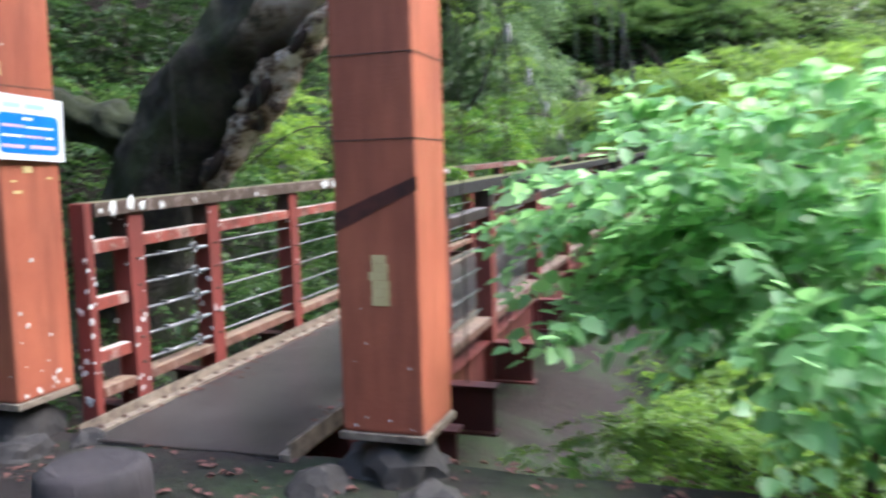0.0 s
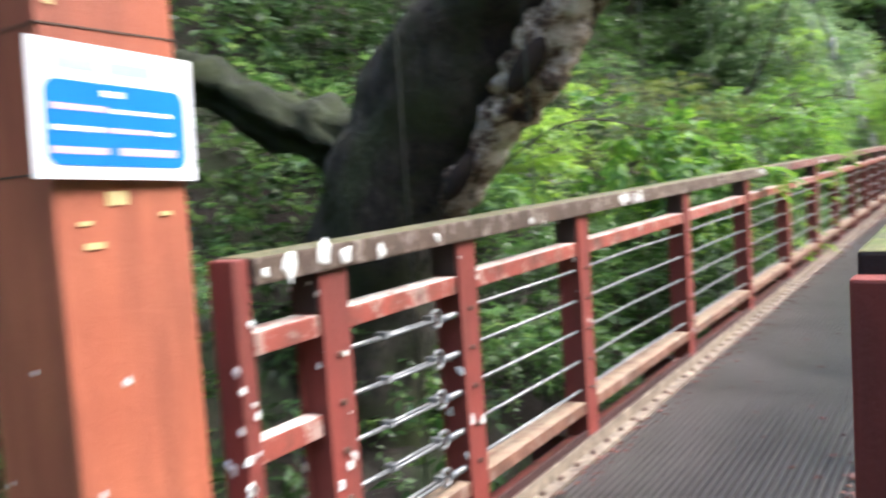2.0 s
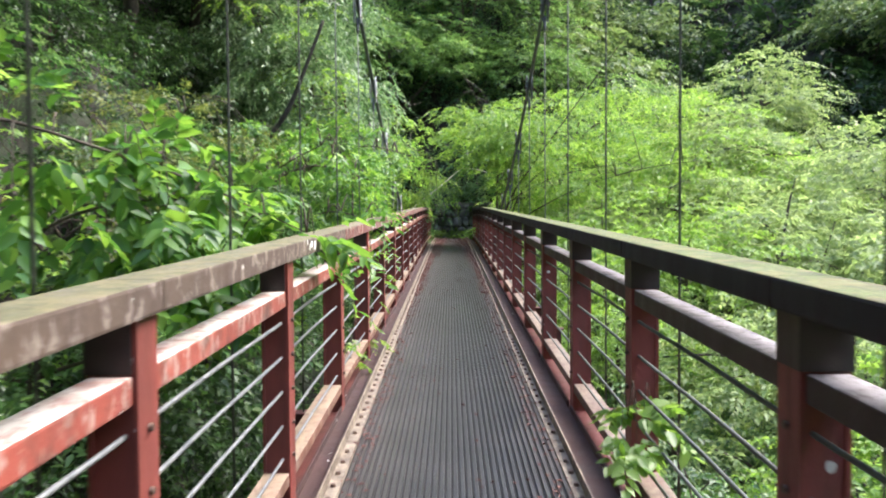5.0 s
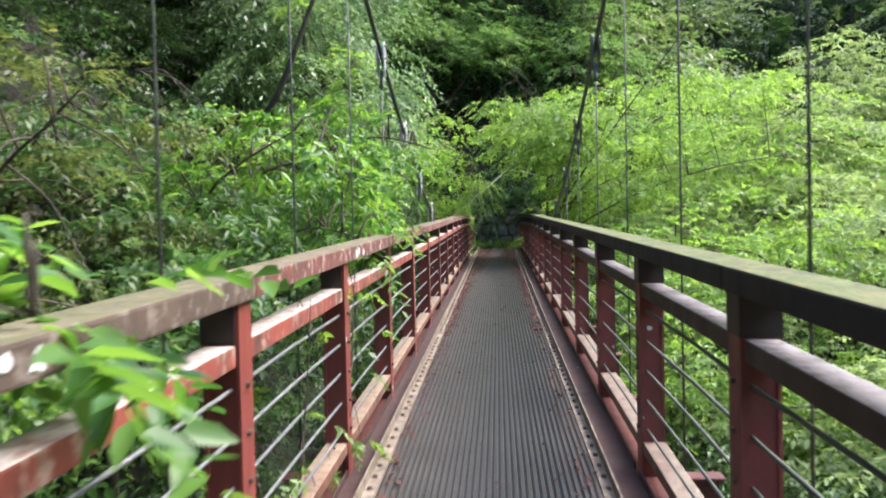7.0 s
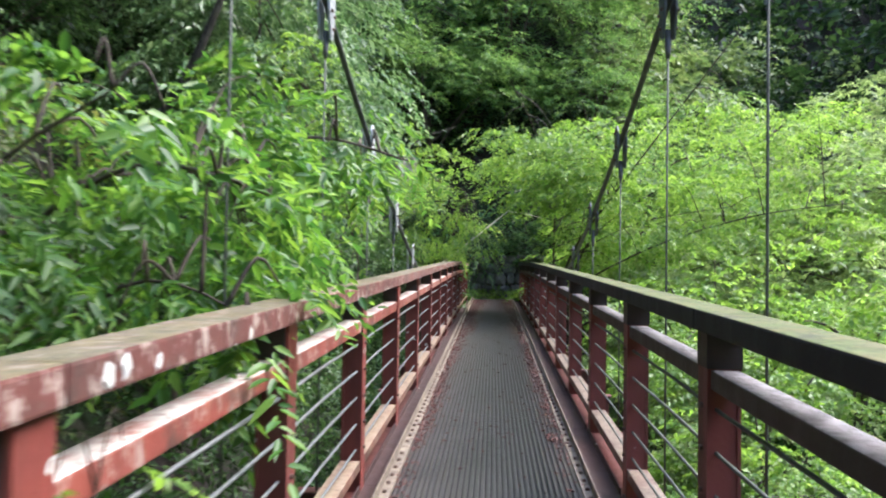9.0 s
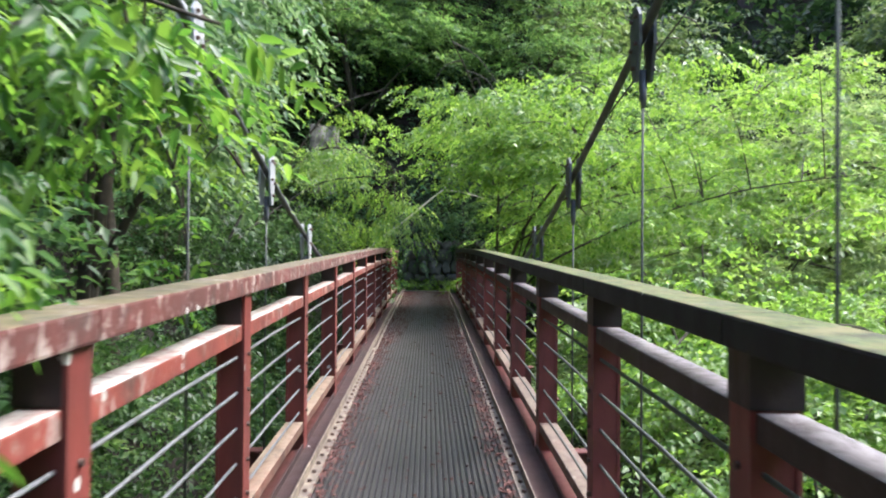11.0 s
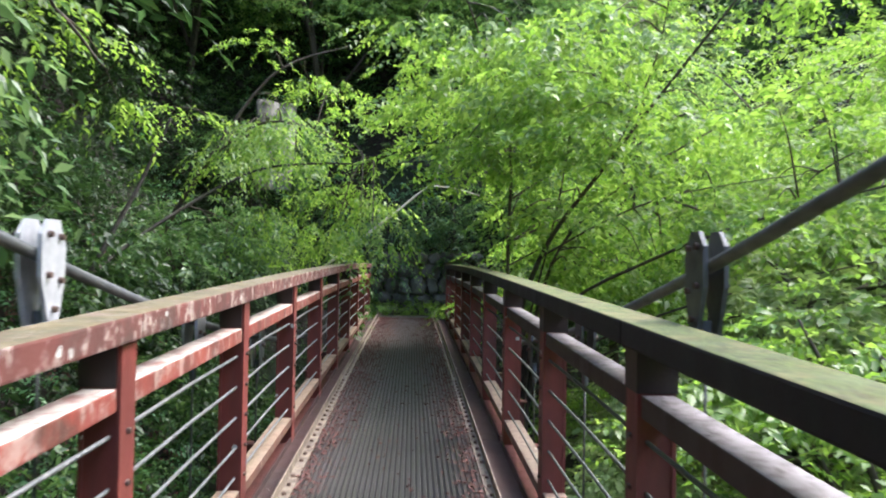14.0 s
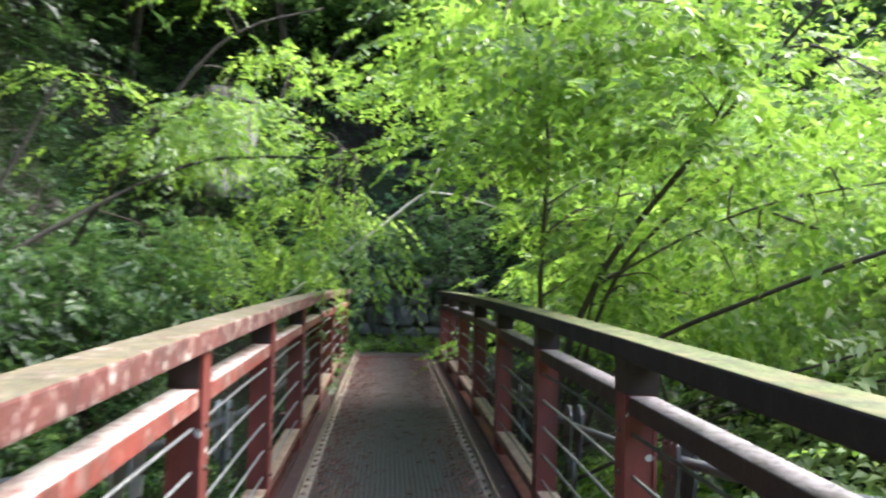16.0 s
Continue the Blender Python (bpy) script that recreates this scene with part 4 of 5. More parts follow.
undergrowth("dark ivy on the end cliff", LEAF_DARK, 9, 2000, (-6, 8), (32.5, 36.4), 0.0, 0.7, 9, 0.10, 0.42, -0.35, (0, -0.9, 0.1))
undergrowth("green ivy on the end cliff", LEAF_FERNY, 26, 2400, (-6, 8), (32.4, 36.6), 0.0, 0.8, 9, 0.11, 0.42, -0.1, (0, -0.9, 0.1))
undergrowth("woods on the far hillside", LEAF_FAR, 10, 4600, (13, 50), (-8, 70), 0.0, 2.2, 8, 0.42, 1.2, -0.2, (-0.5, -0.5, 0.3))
undergrowth("dark woods on the far hillside", LEAF_DARK, 11, 3000, (13, 50), (-8, 70), 0.0, 1.6, 8, 0.42, 1.2, -0.25, (-0.5, -0.5, 0.3))
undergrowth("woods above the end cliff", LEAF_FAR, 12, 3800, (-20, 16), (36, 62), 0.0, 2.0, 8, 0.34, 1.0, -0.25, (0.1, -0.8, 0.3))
undergrowth("dark woods above the end cliff", LEAF_DARK, 13, 2600, (-20, 16), (36, 62), 0.0, 1.6, 8, 0.34, 1.0, -0.25, (0.1, -0.8, 0.3))
undergrowth("low green weeds at the end of the deck", LEAF_MAPLE, 14, 500, (-0.6, 2.0), (31.5, 32.6), 0.0, 0.3, 10, 0.07, 0.25, -1.0, (0, -0.4, 0.6))
undergrowth("green weeds below the bridge side", LEAF_MID, 16, 700, (1.92, 3.8), (3.4, 9.0), 0.0, 0.5, 10, 0.075, 0.3, -0.15, (0, -0.4, 0.5))
undergrowth("ferns below the bridge side", FERN, 17, 420, (1.92, 3.6), (3.1, 8.0), 0.0, 0.4, 12, 0.06, 0.36, -0.2, (0, -0.4, 0.5), 0.3)
undergrowth("dark leaves on the bank by the bridge head", LEAF_DARK, 18, 1300, (-4.2, -1.0), (-1.5, 5.0), 0.0, 0.4, 10, 0.085, 0.34, -0.3, OUT)
undergrowth("ferny leaves on the bank by the bridge head", FERN, 19, 1100, (-3.8, -1.0), (-1.0, 4.6), 0.05, 0.5, 14, 0.07, 0.42, -0.15, OUT, 0.32)
undergrowth("low weeds by the bridge head", FERN, 15, 1100, (-3.4, -0.75), (-1.5, 4.5), 0.0, 0.22, 12, 0.05, 0.22, -0.1, (0.4, -0.3, 0.6))

undergrowth("dark forest on the distant ridge", LEAF_DARK, 20, 3600, (2, 40), (42, 80), 0.0, 2.5, 8, 0.7, 1.8, -0.4, (-0.2, -0.7, 0.3))
undergrowth("reddish fallen leaves on the slope by the bridge end", LITTER, 21, 1400, (-3.4, -1.2), (22.5, 28.5), 0.0, 0.12, 7, 0.06, 0.14, -0.1, (0.4, -0.2, 0.2))
undergrowth("brown fallen leaves on the bank by the bridge head", LITTER, 22, 1100, (-2.6, -0.75), (0.5, 5.0), 0.0, 0.06, 7, 0.055, 0.14, -0.1, (0.4, -0.2, 0.2))

undergrowth("dense dark leaves on the slope by the bridge end", LEAF_DARK, 23, 3200, (-7.0, -1.4), (21.5, 32), 0.0, 0.8, 10, 0.10, 0.38, -0.5, OUT, 0.45)
undergrowth("leafy patches on the slope by the bridge end", LEAF_MID, 24, 1500, (-5.0, -1.2), (21.0, 31), 0.1, 0.9, 10, 0.085, 0.34, 0.05, OUT)

undergrowth("blue-green leaves on the slope by the bridge end", LEAF_FERNY, 25, 900, (-4.5, -1.2), (22, 30.5), 0.0, 0.7, 10, 0.075, 0.32, 0.0, OUT, 0.4)

# bushes on the slope
for y in np.arange(-3.0, 32.0, 2.2):
    for row, x in enumerate((-2.3, -3.9, -5.9)):
        yy, xx = y + rv.uniform(-0.7, 0.7), x + rv.uniform(-0.5, 0.5)
        if row == 0 and (yy < 3.9 or 4.2 < yy < 7.4):
            continue
        src = rv.choice(DARK_BUSH if rv.random() < 0.72 else MID_BUSH)
        place(src, xx, yy, None, rv.uniform(0, 360), rv.uniform(0.8, 1.3))
for y in np.arange(0, 36, 5.2):
    for x in (-9.0, -13.5, -19):
        place(rv.choice(DARK_TREE + FAR_TREE[:1]), x + rv.uniform(-1, 1), y + rv.uniform(-1.2, 1.2), None, rv.uniform(0, 360), rv.uniform(0.9, 1.25))
place(DROOP[0], -1.95, 18.6, -0.1, 30, 0.85)
place(DROOP[1], -2.5, 20.6, 0.6, 130, 0.95)
place(DROOP[1], -3.4, 22.2, 1.6, 200, 1.1)
place(DROOP[1], -5.0, 17.0, 3.2, 90, 0.9)

# leafy bushes below the slope
for x, y, z, s, a in ((-1.2, 8.3, 0.35, 0.8, 45), (-1.5, 6.9, -0.2, 0.75, 20), (-1.6, 10.0, 0.3, 0.85, 300), (-1.4, 11.6, 0.6, 0.9, 200), (-1.7, 15.8, 1.0, 1.0, 99), (-2.2, 7.6, 0.7, 0.9, 70), (-2.6, 6.6, 1.4, 0.9, 170), (-2.0, 12.4, 1.4, 0.9, 210), (-1.5, 2.2, 0.9, 0.6, 10), (-2.2, 1.2, 1.6, 0.9, 60), (-2.3, 3.2, 1.7, 0.9, 130), (-1.3, 1.0, 0.7, 0.5, 200), (-3.0, 2.2, 2.6, 1.0, 250), (-1.7, 3.7, 0.9, 0.6, 310), (-2.4, 0.0, 1.8, 1.0, 15), (-3.3, 3.8, 3.0, 1.1, 99)):
    place(MID_BUSH[int(y + 3) % 3], x, y, z, a, s)

# gorge on the open side
for x, y, z, s, k in ((6.5, 12, -3.6, 1.0, 0), (9.5, 17, -3.5, 1.2, 1), (7.2, 20.5, -3.2, 1.05, 1), (11, 24, -3.0, 1.3, 1), (9.0, 29, -2.2, 1.25, 1), (14, 31, -2.0, 1.4, 1), (5.2, 8.0, -4.2, 0.95, 0), (8.5, 5.5, -3.8, 1.1, 1),
                     (5.0, 15.4, -3.9, 0.9, 1), (12.5, 12, -3.4, 1.2, 1), (6.0, 33, 0.0, 1.2, 0), (13, 38, 0.5, 1.5, 1), (16, 20, -2.5, 1.4, 1), (3.8, 12.5, -4.4, 0.75, 0), (7.5, 1.5, -3.6, 1.0, 0), (17, 9, -1.5, 1.3, 1)):
    place((MAPLE if k == 0 else PALE_TREE)[int(x * 3 + y) % 3], x, y, z, rv.uniform(0, 360), s)
for i in range(44):
    x, y = rv.uniform(16, 46), rv.uniform(-12, 62)
    place(rv.choice(FAR_TREE + DARK_TREE), x, y, None, rv.uniform(0, 360), rv.uniform(0.9, 1.4))
for i in range(24):
    x, y = rv.uniform(-8, 18), rv.uniform(36.5, 58)
    place(rv.choice(FAR_TREE + DARK_TREE), x, y, None, rv.uniform(0, 360), rv.uniform(0.8, 1.2))
for i in range(9):
    x, y = rv.uniform(-6, 16), rv.uniform(-22, -7)
    place(rv.choice(FAR_TREE + DARK_TREE), x, y, None, rv.uniform(0, 360), rv.uniform(0.8, 1.2))
for i in range(20):
    x, y = rv.uniform(2.6, 11), rv.uniform(3.5, 33)
    place(rv.choice(MID_BUSH + BRIGHT_BUSH), x, y, None, rv.uniform(0, 360), rv.uniform(0.8, 1.4))

# far end: bushes on the cliff, maples over the path
for x, y, z, s in ((-0.9, 33.0, 1.6, 1.0), (2.6, 32.6, 1.2, 1.0), (0.4, 34.2, 3.2, 1.1), (-2.2, 31, 3.0, 1.2), (1.8, 34.4, 4.0, 1.2), (-0.6, 34.8, 5.2, 1.2), (-2.0, 28.3, 1.6, 1.0), (-1.9, 25.8, 1.3, 1.0), (3.4, 31.5, 0.4, 1.1), (2.8, 35, 6.0, 1.2), (0.2, 35.3, 6.8, 1.2)):
    place(rv.choice(DARK_BUSH + MID_BUSH), x, y, z, rv.uniform(0, 360), s)
for x, y, z, s, a in ((3.9, 22.6, -3.0, 0.9, 20), (5.4, 25.0, -2.3, 1.05, 130), (4.2, 28.6, -1.3, 0.95, 250), (7.4, 27.0, -0.9, 1.2, 77), (3.6, 18.6, -3.6, 0.8, 190)):
    place((PALE_TREE if y < 26 else MAPLE)[int(y) % 3], x, y, z, a, s)
for x, y, z, s in ((2.7, 8.5, -1.9, 0.9), (3.2, 10.5, -2.1, 1.0), (2.8, 13.0, -2.0, 1.0), (3.6, 15.5, -2.0, 1.1), (2.9, 17.6, -1.9, 1.0), (3.4, 20.2, -1.8, 1.1), (3.0, 23.0, -1.3, 1.0), (4.4, 12.2, -1.8, 1.2), (5.2, 18.0, -1.6, 1.3), (4.8, 21.4, -1.4, 1.2), (3.2, 26.6, -0.6, 1.0), (5.6, 9.5, -2.0, 1.2)):
    place((BRIGHT_BUSH + MID_BUSH[:2])[int(y * 2) % 4], x, y, z, rv.uniform(0, 360), s)
for x, y in ((-0.9, 2.0), (-1.3, 1.5), (-1.1, 2.6), (-1.7, 2.2), (-1.5, 3.1), (-0.95, 1.1), (-2.1, 1.4), (-2.2, 3.0), (-1.2, 3.6), (-2.7, 2.1), (-1.5, 0.5), (-0.75, 3.5), (-1.9, 4.0)):
    place(rv.choice(FERNS), x, y, None, rv.uniform(0, 360), rv.uniform(0.7, 1.2), 0.02)

place(BRIGHT_BUSH[0], 2.5, 3.6, -0.5, 40, 0.7)
# unseen trees added behind the start to darken the columns' -y faces
for x, y in ((-3.5, -2.8), (-0.8, -4.6)):
    place(rv.choice(DARK_TREE), x, y, land_z(x, y) - 2.2, rv.uniform(0, 360), 0.85)

# tall trees added on the slope, mostly unseen; their crowns shade its foot
for k, y in enumerate(np.arange(11.0, 34.0, 3.4)):
    x = -4.6 + rv.uniform(-0.5, 0.5)
    place(DARK_TREE[k % 2], x, y + rv.uniform(-0.6, 0.6), land_z(x, y) - 0.6, rv.uniform(0, 360), rv.uniform(1.05, 1.25))

# feathery trees over the end of the path
for k, (x, y, z, s, a) in enumerate(((0.2, 35.0, 4.4, 1.1, 20), (3.6, 34.6, 3.0, 1.25, 250), (-1.6, 35.4, 5.0, 1.2, 80), (1.2, 35.0, 6.0, 1.4, 190), (4.4, 31.0, 0.6, 1.1, 10), (-1.2, 33.4, 3.8, 1.2, 140), (-3.6, 31.8, 4.2, 1.2, 300))):
    place(MID_TREE[k % 2], x, y, z, a, s)

for k, (x, y, s, a) in enumerate(((0.0, 37.6, 1.6, 30), (3.2, 37.0, 1.6, 120), (6.4, 38.4, 1.7, 220), (1.6, 41.5, 1.9, 300), (-3.2, 37.8, 1.7, 75), (4.8, 42.5, 1.9, 10))):
    place(MID_TREE[k % 2], x, y, land_z(x, y) - 1.6, a, s)

# dark woods behind the gorge trees
for x, y in ((8.5, 35.0), (10.5, 38.0), (12.5, 35.5), (15.0, 33.0), (14.0, 40.0), (17.0, 37.0), (19.0, 31.0), (9.0, 42.0), (20.0, 26.0), (18.0, 42.0), (6.5, 39.0), (4.0, 41.0)):
    place(rv.choice(DARK_TREE), x, y, land_z(x, y) - 1.0, rv.uniform(0, 360), rv.uniform(1.1, 1.4))
for x, y, z, s, a in ((3.6, 20.8, -1.9, 0.85, 40), (3.2, 17.2, -2.6, 0.7, 160), (4.6, 19.4, -2.2, 0.9, 280)):
    place(MAPLE[int(y) % 3], x, y, z, a, s)
for x, y, z, s in ((8.3, 27.0, -1.2, 1.1), (7.2, 23.0, -2.4, 0.95)):
    place(PALE_TREE[int(y) % 3], x, y, z, 70 * y, s)

# sources go to the far side of the hills, where they stand as trees too
for i, s in enumerate(SOURCES):
    x, y = -26 - 3.2 * (i % 5), -10 + 4.5 * (i // 5)
    s.matrix_basis = pose(x, y, land_z(x, y) - 0.2)

# young maple at the bridge head
near = tree_variant("maple_sapling", "young maple beside the bridge head, bright wet leaves", 7, (1.2, 1.3, 0.95), 48, 19, 0.112, 0.32, LEAF_YOUNG, 0.74, 0.03, 1.55, 0.2, 0.3, 10, 8, 0.3, (0.25, 0.1), True)
near.matrix_basis = pose(3.38, 4.05, -0.55)
for i, (c, sz) in enumerate((((3.0, 4.2, -1.1), (0.9, 0.8, 0.5)), ((4.2, 5.6, -2.0), (1.2, 0.9, 0.7)), ((2.6, 6.2, -1.7), (0.8, 0.9, 0.5)), ((3.6, 8.4, -2.8), (1.3, 1.1, 0.7)))):
    boulder((c[0], c[1], land_z(c[0], c[1]) + 0.05), sz, 20 + i * 1.9, ROCK, "dark wet rock in the gorge")


def spray_tree(name, label, category, seed, stems, boughs, mt, leaf, twig, per_bough, radius, wide=0.6, droop=0.3, fine=False):
    """A tree with given stems and leaf layers along and above them."""
    rng = np.random.default_rng(seed)
    ob = thing(name, label, category)
    lines = []
    for k, (pts, r0) in enumerate(stems):
        line = curve_pts(pts, 6)
        lines.append(line)
        bm = bmesh.new()
        tube(bm, line, list(np.linspace(r0, r0 * 0.22, len(line))), 8, 0.15, seed + k)
        part("stem", bm, TWIG, ob)
    B = np.array(boughs)
    P, D = [], []
    for b in B:
        near_p = min((p for l in lines for p in l), key=lambda p: (p - Vector(b[:3])).length)
        tip = Vector(b[:3])
        bm = bmesh.new()
        arm = curve_pts([near_p, near_p.lerp(tip, 0.55) + Vector((0, 0, 0.12)), tip], 4)
        r1 = min(0.011, 0.45 * stems[0][1])
        tube(bm, arm, list(np.linspace(r1, r1 * 0.3, len(arm))), 5)
        part("twig", bm, TWIG, ob)
        o = rng.normal(0, 0.55, (per_bough, 3)) * radius
        o[:, 2] = o[:, 2] * 0.16 - 0.3 * np.linalg.norm(o[:, :2], axis=1)
        P.append(b[:3] + o)
        flow = np.array(tip - near_p)
        D.append(o / radius + flow / max(np.linalg.norm(flow), 0.1) * 0.6 + rng.normal(0, 0.3, o.shape) * [1, 1, 0.4])
    part("crown", leaf_mesh("crown", sprays(rng, np.concatenate(P), np.concatenate(D), 12, leaf, twig, wide, droop, 0.9, 0.3, fine), 6 if fine else 4), mt, ob)
    return ob


rb = np.random.default_rng(3)
spray_tree("leaning_maple", "maple with slender leaning stems reaching over the railing", "tree", 31,
           [([(1.9, 25.6, -1.5), (1.85, 25.2, 1.0), (2.05, 24.8, 2.1), (2.65, 24.4, 3.05), (3.6, 23.8, 4.4), (4.6, 23.2, 5.8)], 0.036),
            ([(1.95, 25.4, -1.2), (2.1, 25.0, 1.2), (3.03, 24.0, 2.1), (4.6, 23.0, 2.7), (6.0, 22.3, 2.9)], 0.026),
            ([(1.9, 25.5, -0.5), (2.1, 25.2, 1.6), (2.6, 24.9, 2.6), (3.9, 24.6, 3.5), (5.4, 24.2, 4.2)], 0.024),
            ([(1.9, 25.5, 0.2), (1.8, 25.6, 2.0), (1.75, 25.2, 3.4), (1.3, 24.6, 4.5), (0.9, 23.9, 5.1)], 0.024),
            ([(2.0, 25.2, 0.6), (3.2, 24.2, 1.4), (5.0, 23.2, 1.8)], 0.018), ([(2.0, 25.0, 0.9), (3.4, 23.8, 1.7), (5.4, 22.6, 2.3)], 0.016),
            ([(1.9, 25.3, 1.0), (2.3, 25.1, 2.8), (2.5, 25.0, 4.5)], 0.014), ([(2.05, 24.8, 2.1), (3.2, 24.6, 2.7), (4.8, 24.4, 3.0)], 0.014), ([(2.65, 24.4, 3.05), (3.0, 24.0, 4.0), (3.1, 23.6, 5.2)], 0.013)],
           [(rb.uniform(1.7, 6.5), rb.uniform(22.0, 27.5), min(4.7, 2.4 + abs(rb.normal(0.3, 1.5)))) for _ in range(46)] + [(rb.uniform(0.7, 2.6), rb.uniform(23.0, 26.5), rb.uniform(3.5, 4.6)) for _ in range(24)]
           + [(rb.uniform(0.8, 2.6), rb.uniform(23.6, 27.5), rb.uniform(3.0, 4.2)) for _ in range(18)]
           + [(rb.uniform(1.75, 3.8), rb.uniform(24.5, 28.5), rb.uniform(1.8, 3.0)) for _ in range(26)],
           LEAF_MAPLE, 0.085, 0.36, 32, 0.6)
spray_tree("overhanging_tree", "small tree with drooping bright leaves by the bridge end", "tree", 41,
           [([(-2.6, 27.0, 2.2), (-1.8, 26.6, 3.3), (-0.9, 26.2, 3.7), (0.2, 26.6, 3.3)], 0.035), ([(-2.2, 26.8, 2.8), (-1.2, 27.0, 4.4), (-0.2, 27.2, 4.9)], 0.03)],
           [(rb.uniform(-1.6, 0.35), rb.uniform(25.2, 28.0), rb.uniform(2.2, 3.9)) for _ in range(22)] + [(rb.uniform(-2.2, 0.2), rb.uniform(25.5, 28.5), rb.uniform(3.6, 4.8)) for _ in range(8)],
           LEAF_MAPLE, 0.075, 0.32, 24, 0.42, 0.5, 0.6)
spray_tree("slope_branch", "leafy branch hanging down from the slope beside the cable", "tree", 43,
           [([(-2.6, 19.5, 4.6), (-1.8, 19.0, 4.1), (-0.95, 18.0, 3.2), (-0.5, 17.7, 2.3)], 0.03), ([(-2.8, 21.5, 3.4), (-1.7, 21.4, 3.6), (-1.1, 21.2, 3.1)], 0.03)],
           [(-0.5 - 0.75 * t + rb.normal(0, 0.08), 17.65 + rb.normal(0, 0.22), 2.05 + 2.0 * t + rb.normal(0, 0.12)) for t in rb.uniform(0, 1, 14)] + [(rb.uniform(-2.4, -1.3), rb.uniform(20.8, 22.2), rb.uniform(3.0, 4.6)) for _ in range(12)] + [(rb.uniform(-3.0, -1.3), rb.uniform(17.5, 20), rb.uniform(3.0, 5.5)) for _ in range(16)],
           LEAF_MAPLE, 0.062, 0.24, 14, 0.28, 0.5, 0.7, True)
spray_tree("rail_side_branch", "low leafy branch arching over the handrail", "tree", 44,
           [([(-2.4, 7.6, 1.3), (-1.4, 7.8, 2.0), (-0.7, 8.2, 1.9), (-0.05, 8.65, 1.58)], 0.012), ([(-2.0, 8.4, 0.8), (-1.2, 8.5, 1.6), (-0.5, 8.5, 1.75)], 0.015)],
           [(-1.1 + 1.05 * t + rb.normal(0, 0.05), 8.0 + 0.7 * t + rb.normal(0, 0.1), 2.05 - 0.5 * t + rb.normal(0, 0.09)) for t in np.linspace(0, 1, 13)] + [(rb.uniform(-0.9, -0.35), rb.uniform(8.2, 8.9), rb.uniform(1.3, 1.75)) for _ in range(12)],
           LEAF_BAMBOO, 0.10, 0.24, 7, 0.2, 0.5, 0.4, True)
spray_tree("overhanging_bush", "bright long-leaved bush leaning over the mossy handrail", "bush", 46,
           [([(-2.2, 13.6, 0.6), (-1.6, 13.4, 1.7), (-0.9, 13.3, 2.2), (-0.2, 13.2, 2.05)], 0.022), ([(-2.1, 14.2, 0.8), (-1.3, 14.3, 2.0), (-0.5, 14.4, 2.5), (0.15, 14.5, 2.4)], 0.022),
            ([(-2.0, 13.0, 0.6), (-1.3, 12.7, 1.9), (-0.6, 12.5, 2.35)], 0.018), ([(-1.6, 13.2, 1.0), (-0.7, 12.8, 1.7), (-0.05, 12.4, 1.6)], 0.012), ([(-2.0, 14.8, 1.0), (-1.2, 15.2, 2.2), (-0.6, 15.4, 2.8)], 0.018)],
           [(rb.uniform(-1.6, -0.5), rb.uniform(12.4, 13.8), rb.uniform(1.5, 2.5)) for _ in range(30)] + [(rb.uniform(-1.5, -0.4), rb.uniform(13.6, 15.0), rb.uniform(1.8, 2.75)) for _ in range(26)]
           + [(rb.uniform(-0.5, -0.2), rb.uniform(12.5, 14.0), rb.uniform(1.6, 2.3)) for _ in range(11)] + [(-0.12 + rb.normal(0, 0.04), 12.4 + 0.2 * rb.random(), z) for z in (1.55, 1.72)] + [(rb.uniform(-0.4, -0.05), rb.uniform(14.0, 14.8), rb.uniform(2.35, 2.7)) for _ in range(6)],
           LEAF_BAMBOO, 0.088, 0.26, 10, 0.22, 0.36, 0.5, True)
spray_tree("hanging_branch", "thin leafy branch hanging beside the handrail", "branch", 51,
           [([(-2.2, 16.4, 2.4), (-1.4, 16.3, 2.9), (-0.7, 16.2, 2.6), (-0.42, 16.1, 2.0), (-0.4, 16.1, 1.5)], 0.014)],
           [(-0.42 + rb.normal(0, 0.06), 16.1 + rb.normal(0, 0.08), z) for z in np.linspace(1.45, 2.4, 6)] + [(rb.uniform(-1.2, -0.55), rb.uniform(16.0, 16.5), rb.uniform(2.2, 2.8)) for _ in range(7)],
           LEAF_BAMBOO, 0.06, 0.14, 6, 0.12, 0.5, 0.5, True)
spray_tree("slope_bush", "bright green leafy bush on the slope below the handrail", "bush", 52,
           [([(-2.4, 9.6, 0.6), (-1.9, 9.5, 1.3), (-1.3, 9.4, 1.7)], 0.016), ([(-2.2, 10.8, 0.6), (-1.7, 10.8, 1.3), (-1.1, 10.7, 1.7)], 0.016), ([(-2.6, 8.0, 0.8), (-2.2, 7.9, 1.6), (-1.8, 7.8, 2.0)], 0.016)],
           [(rb.uniform(-2.4, -1.0), rb.uniform(9.4, 11.8), rb.uniform(0.9, 1.5)) for _ in range(12)] + [(rb.uniform(-3.2, -1.7), rb.uniform(7.0, 9.6), rb.uniform(1.3, 2.6)) for _ in range(30)],
           LEAF_MAPLE, 0.085, 0.3, 14, 0.3, 0.5, 0.45)
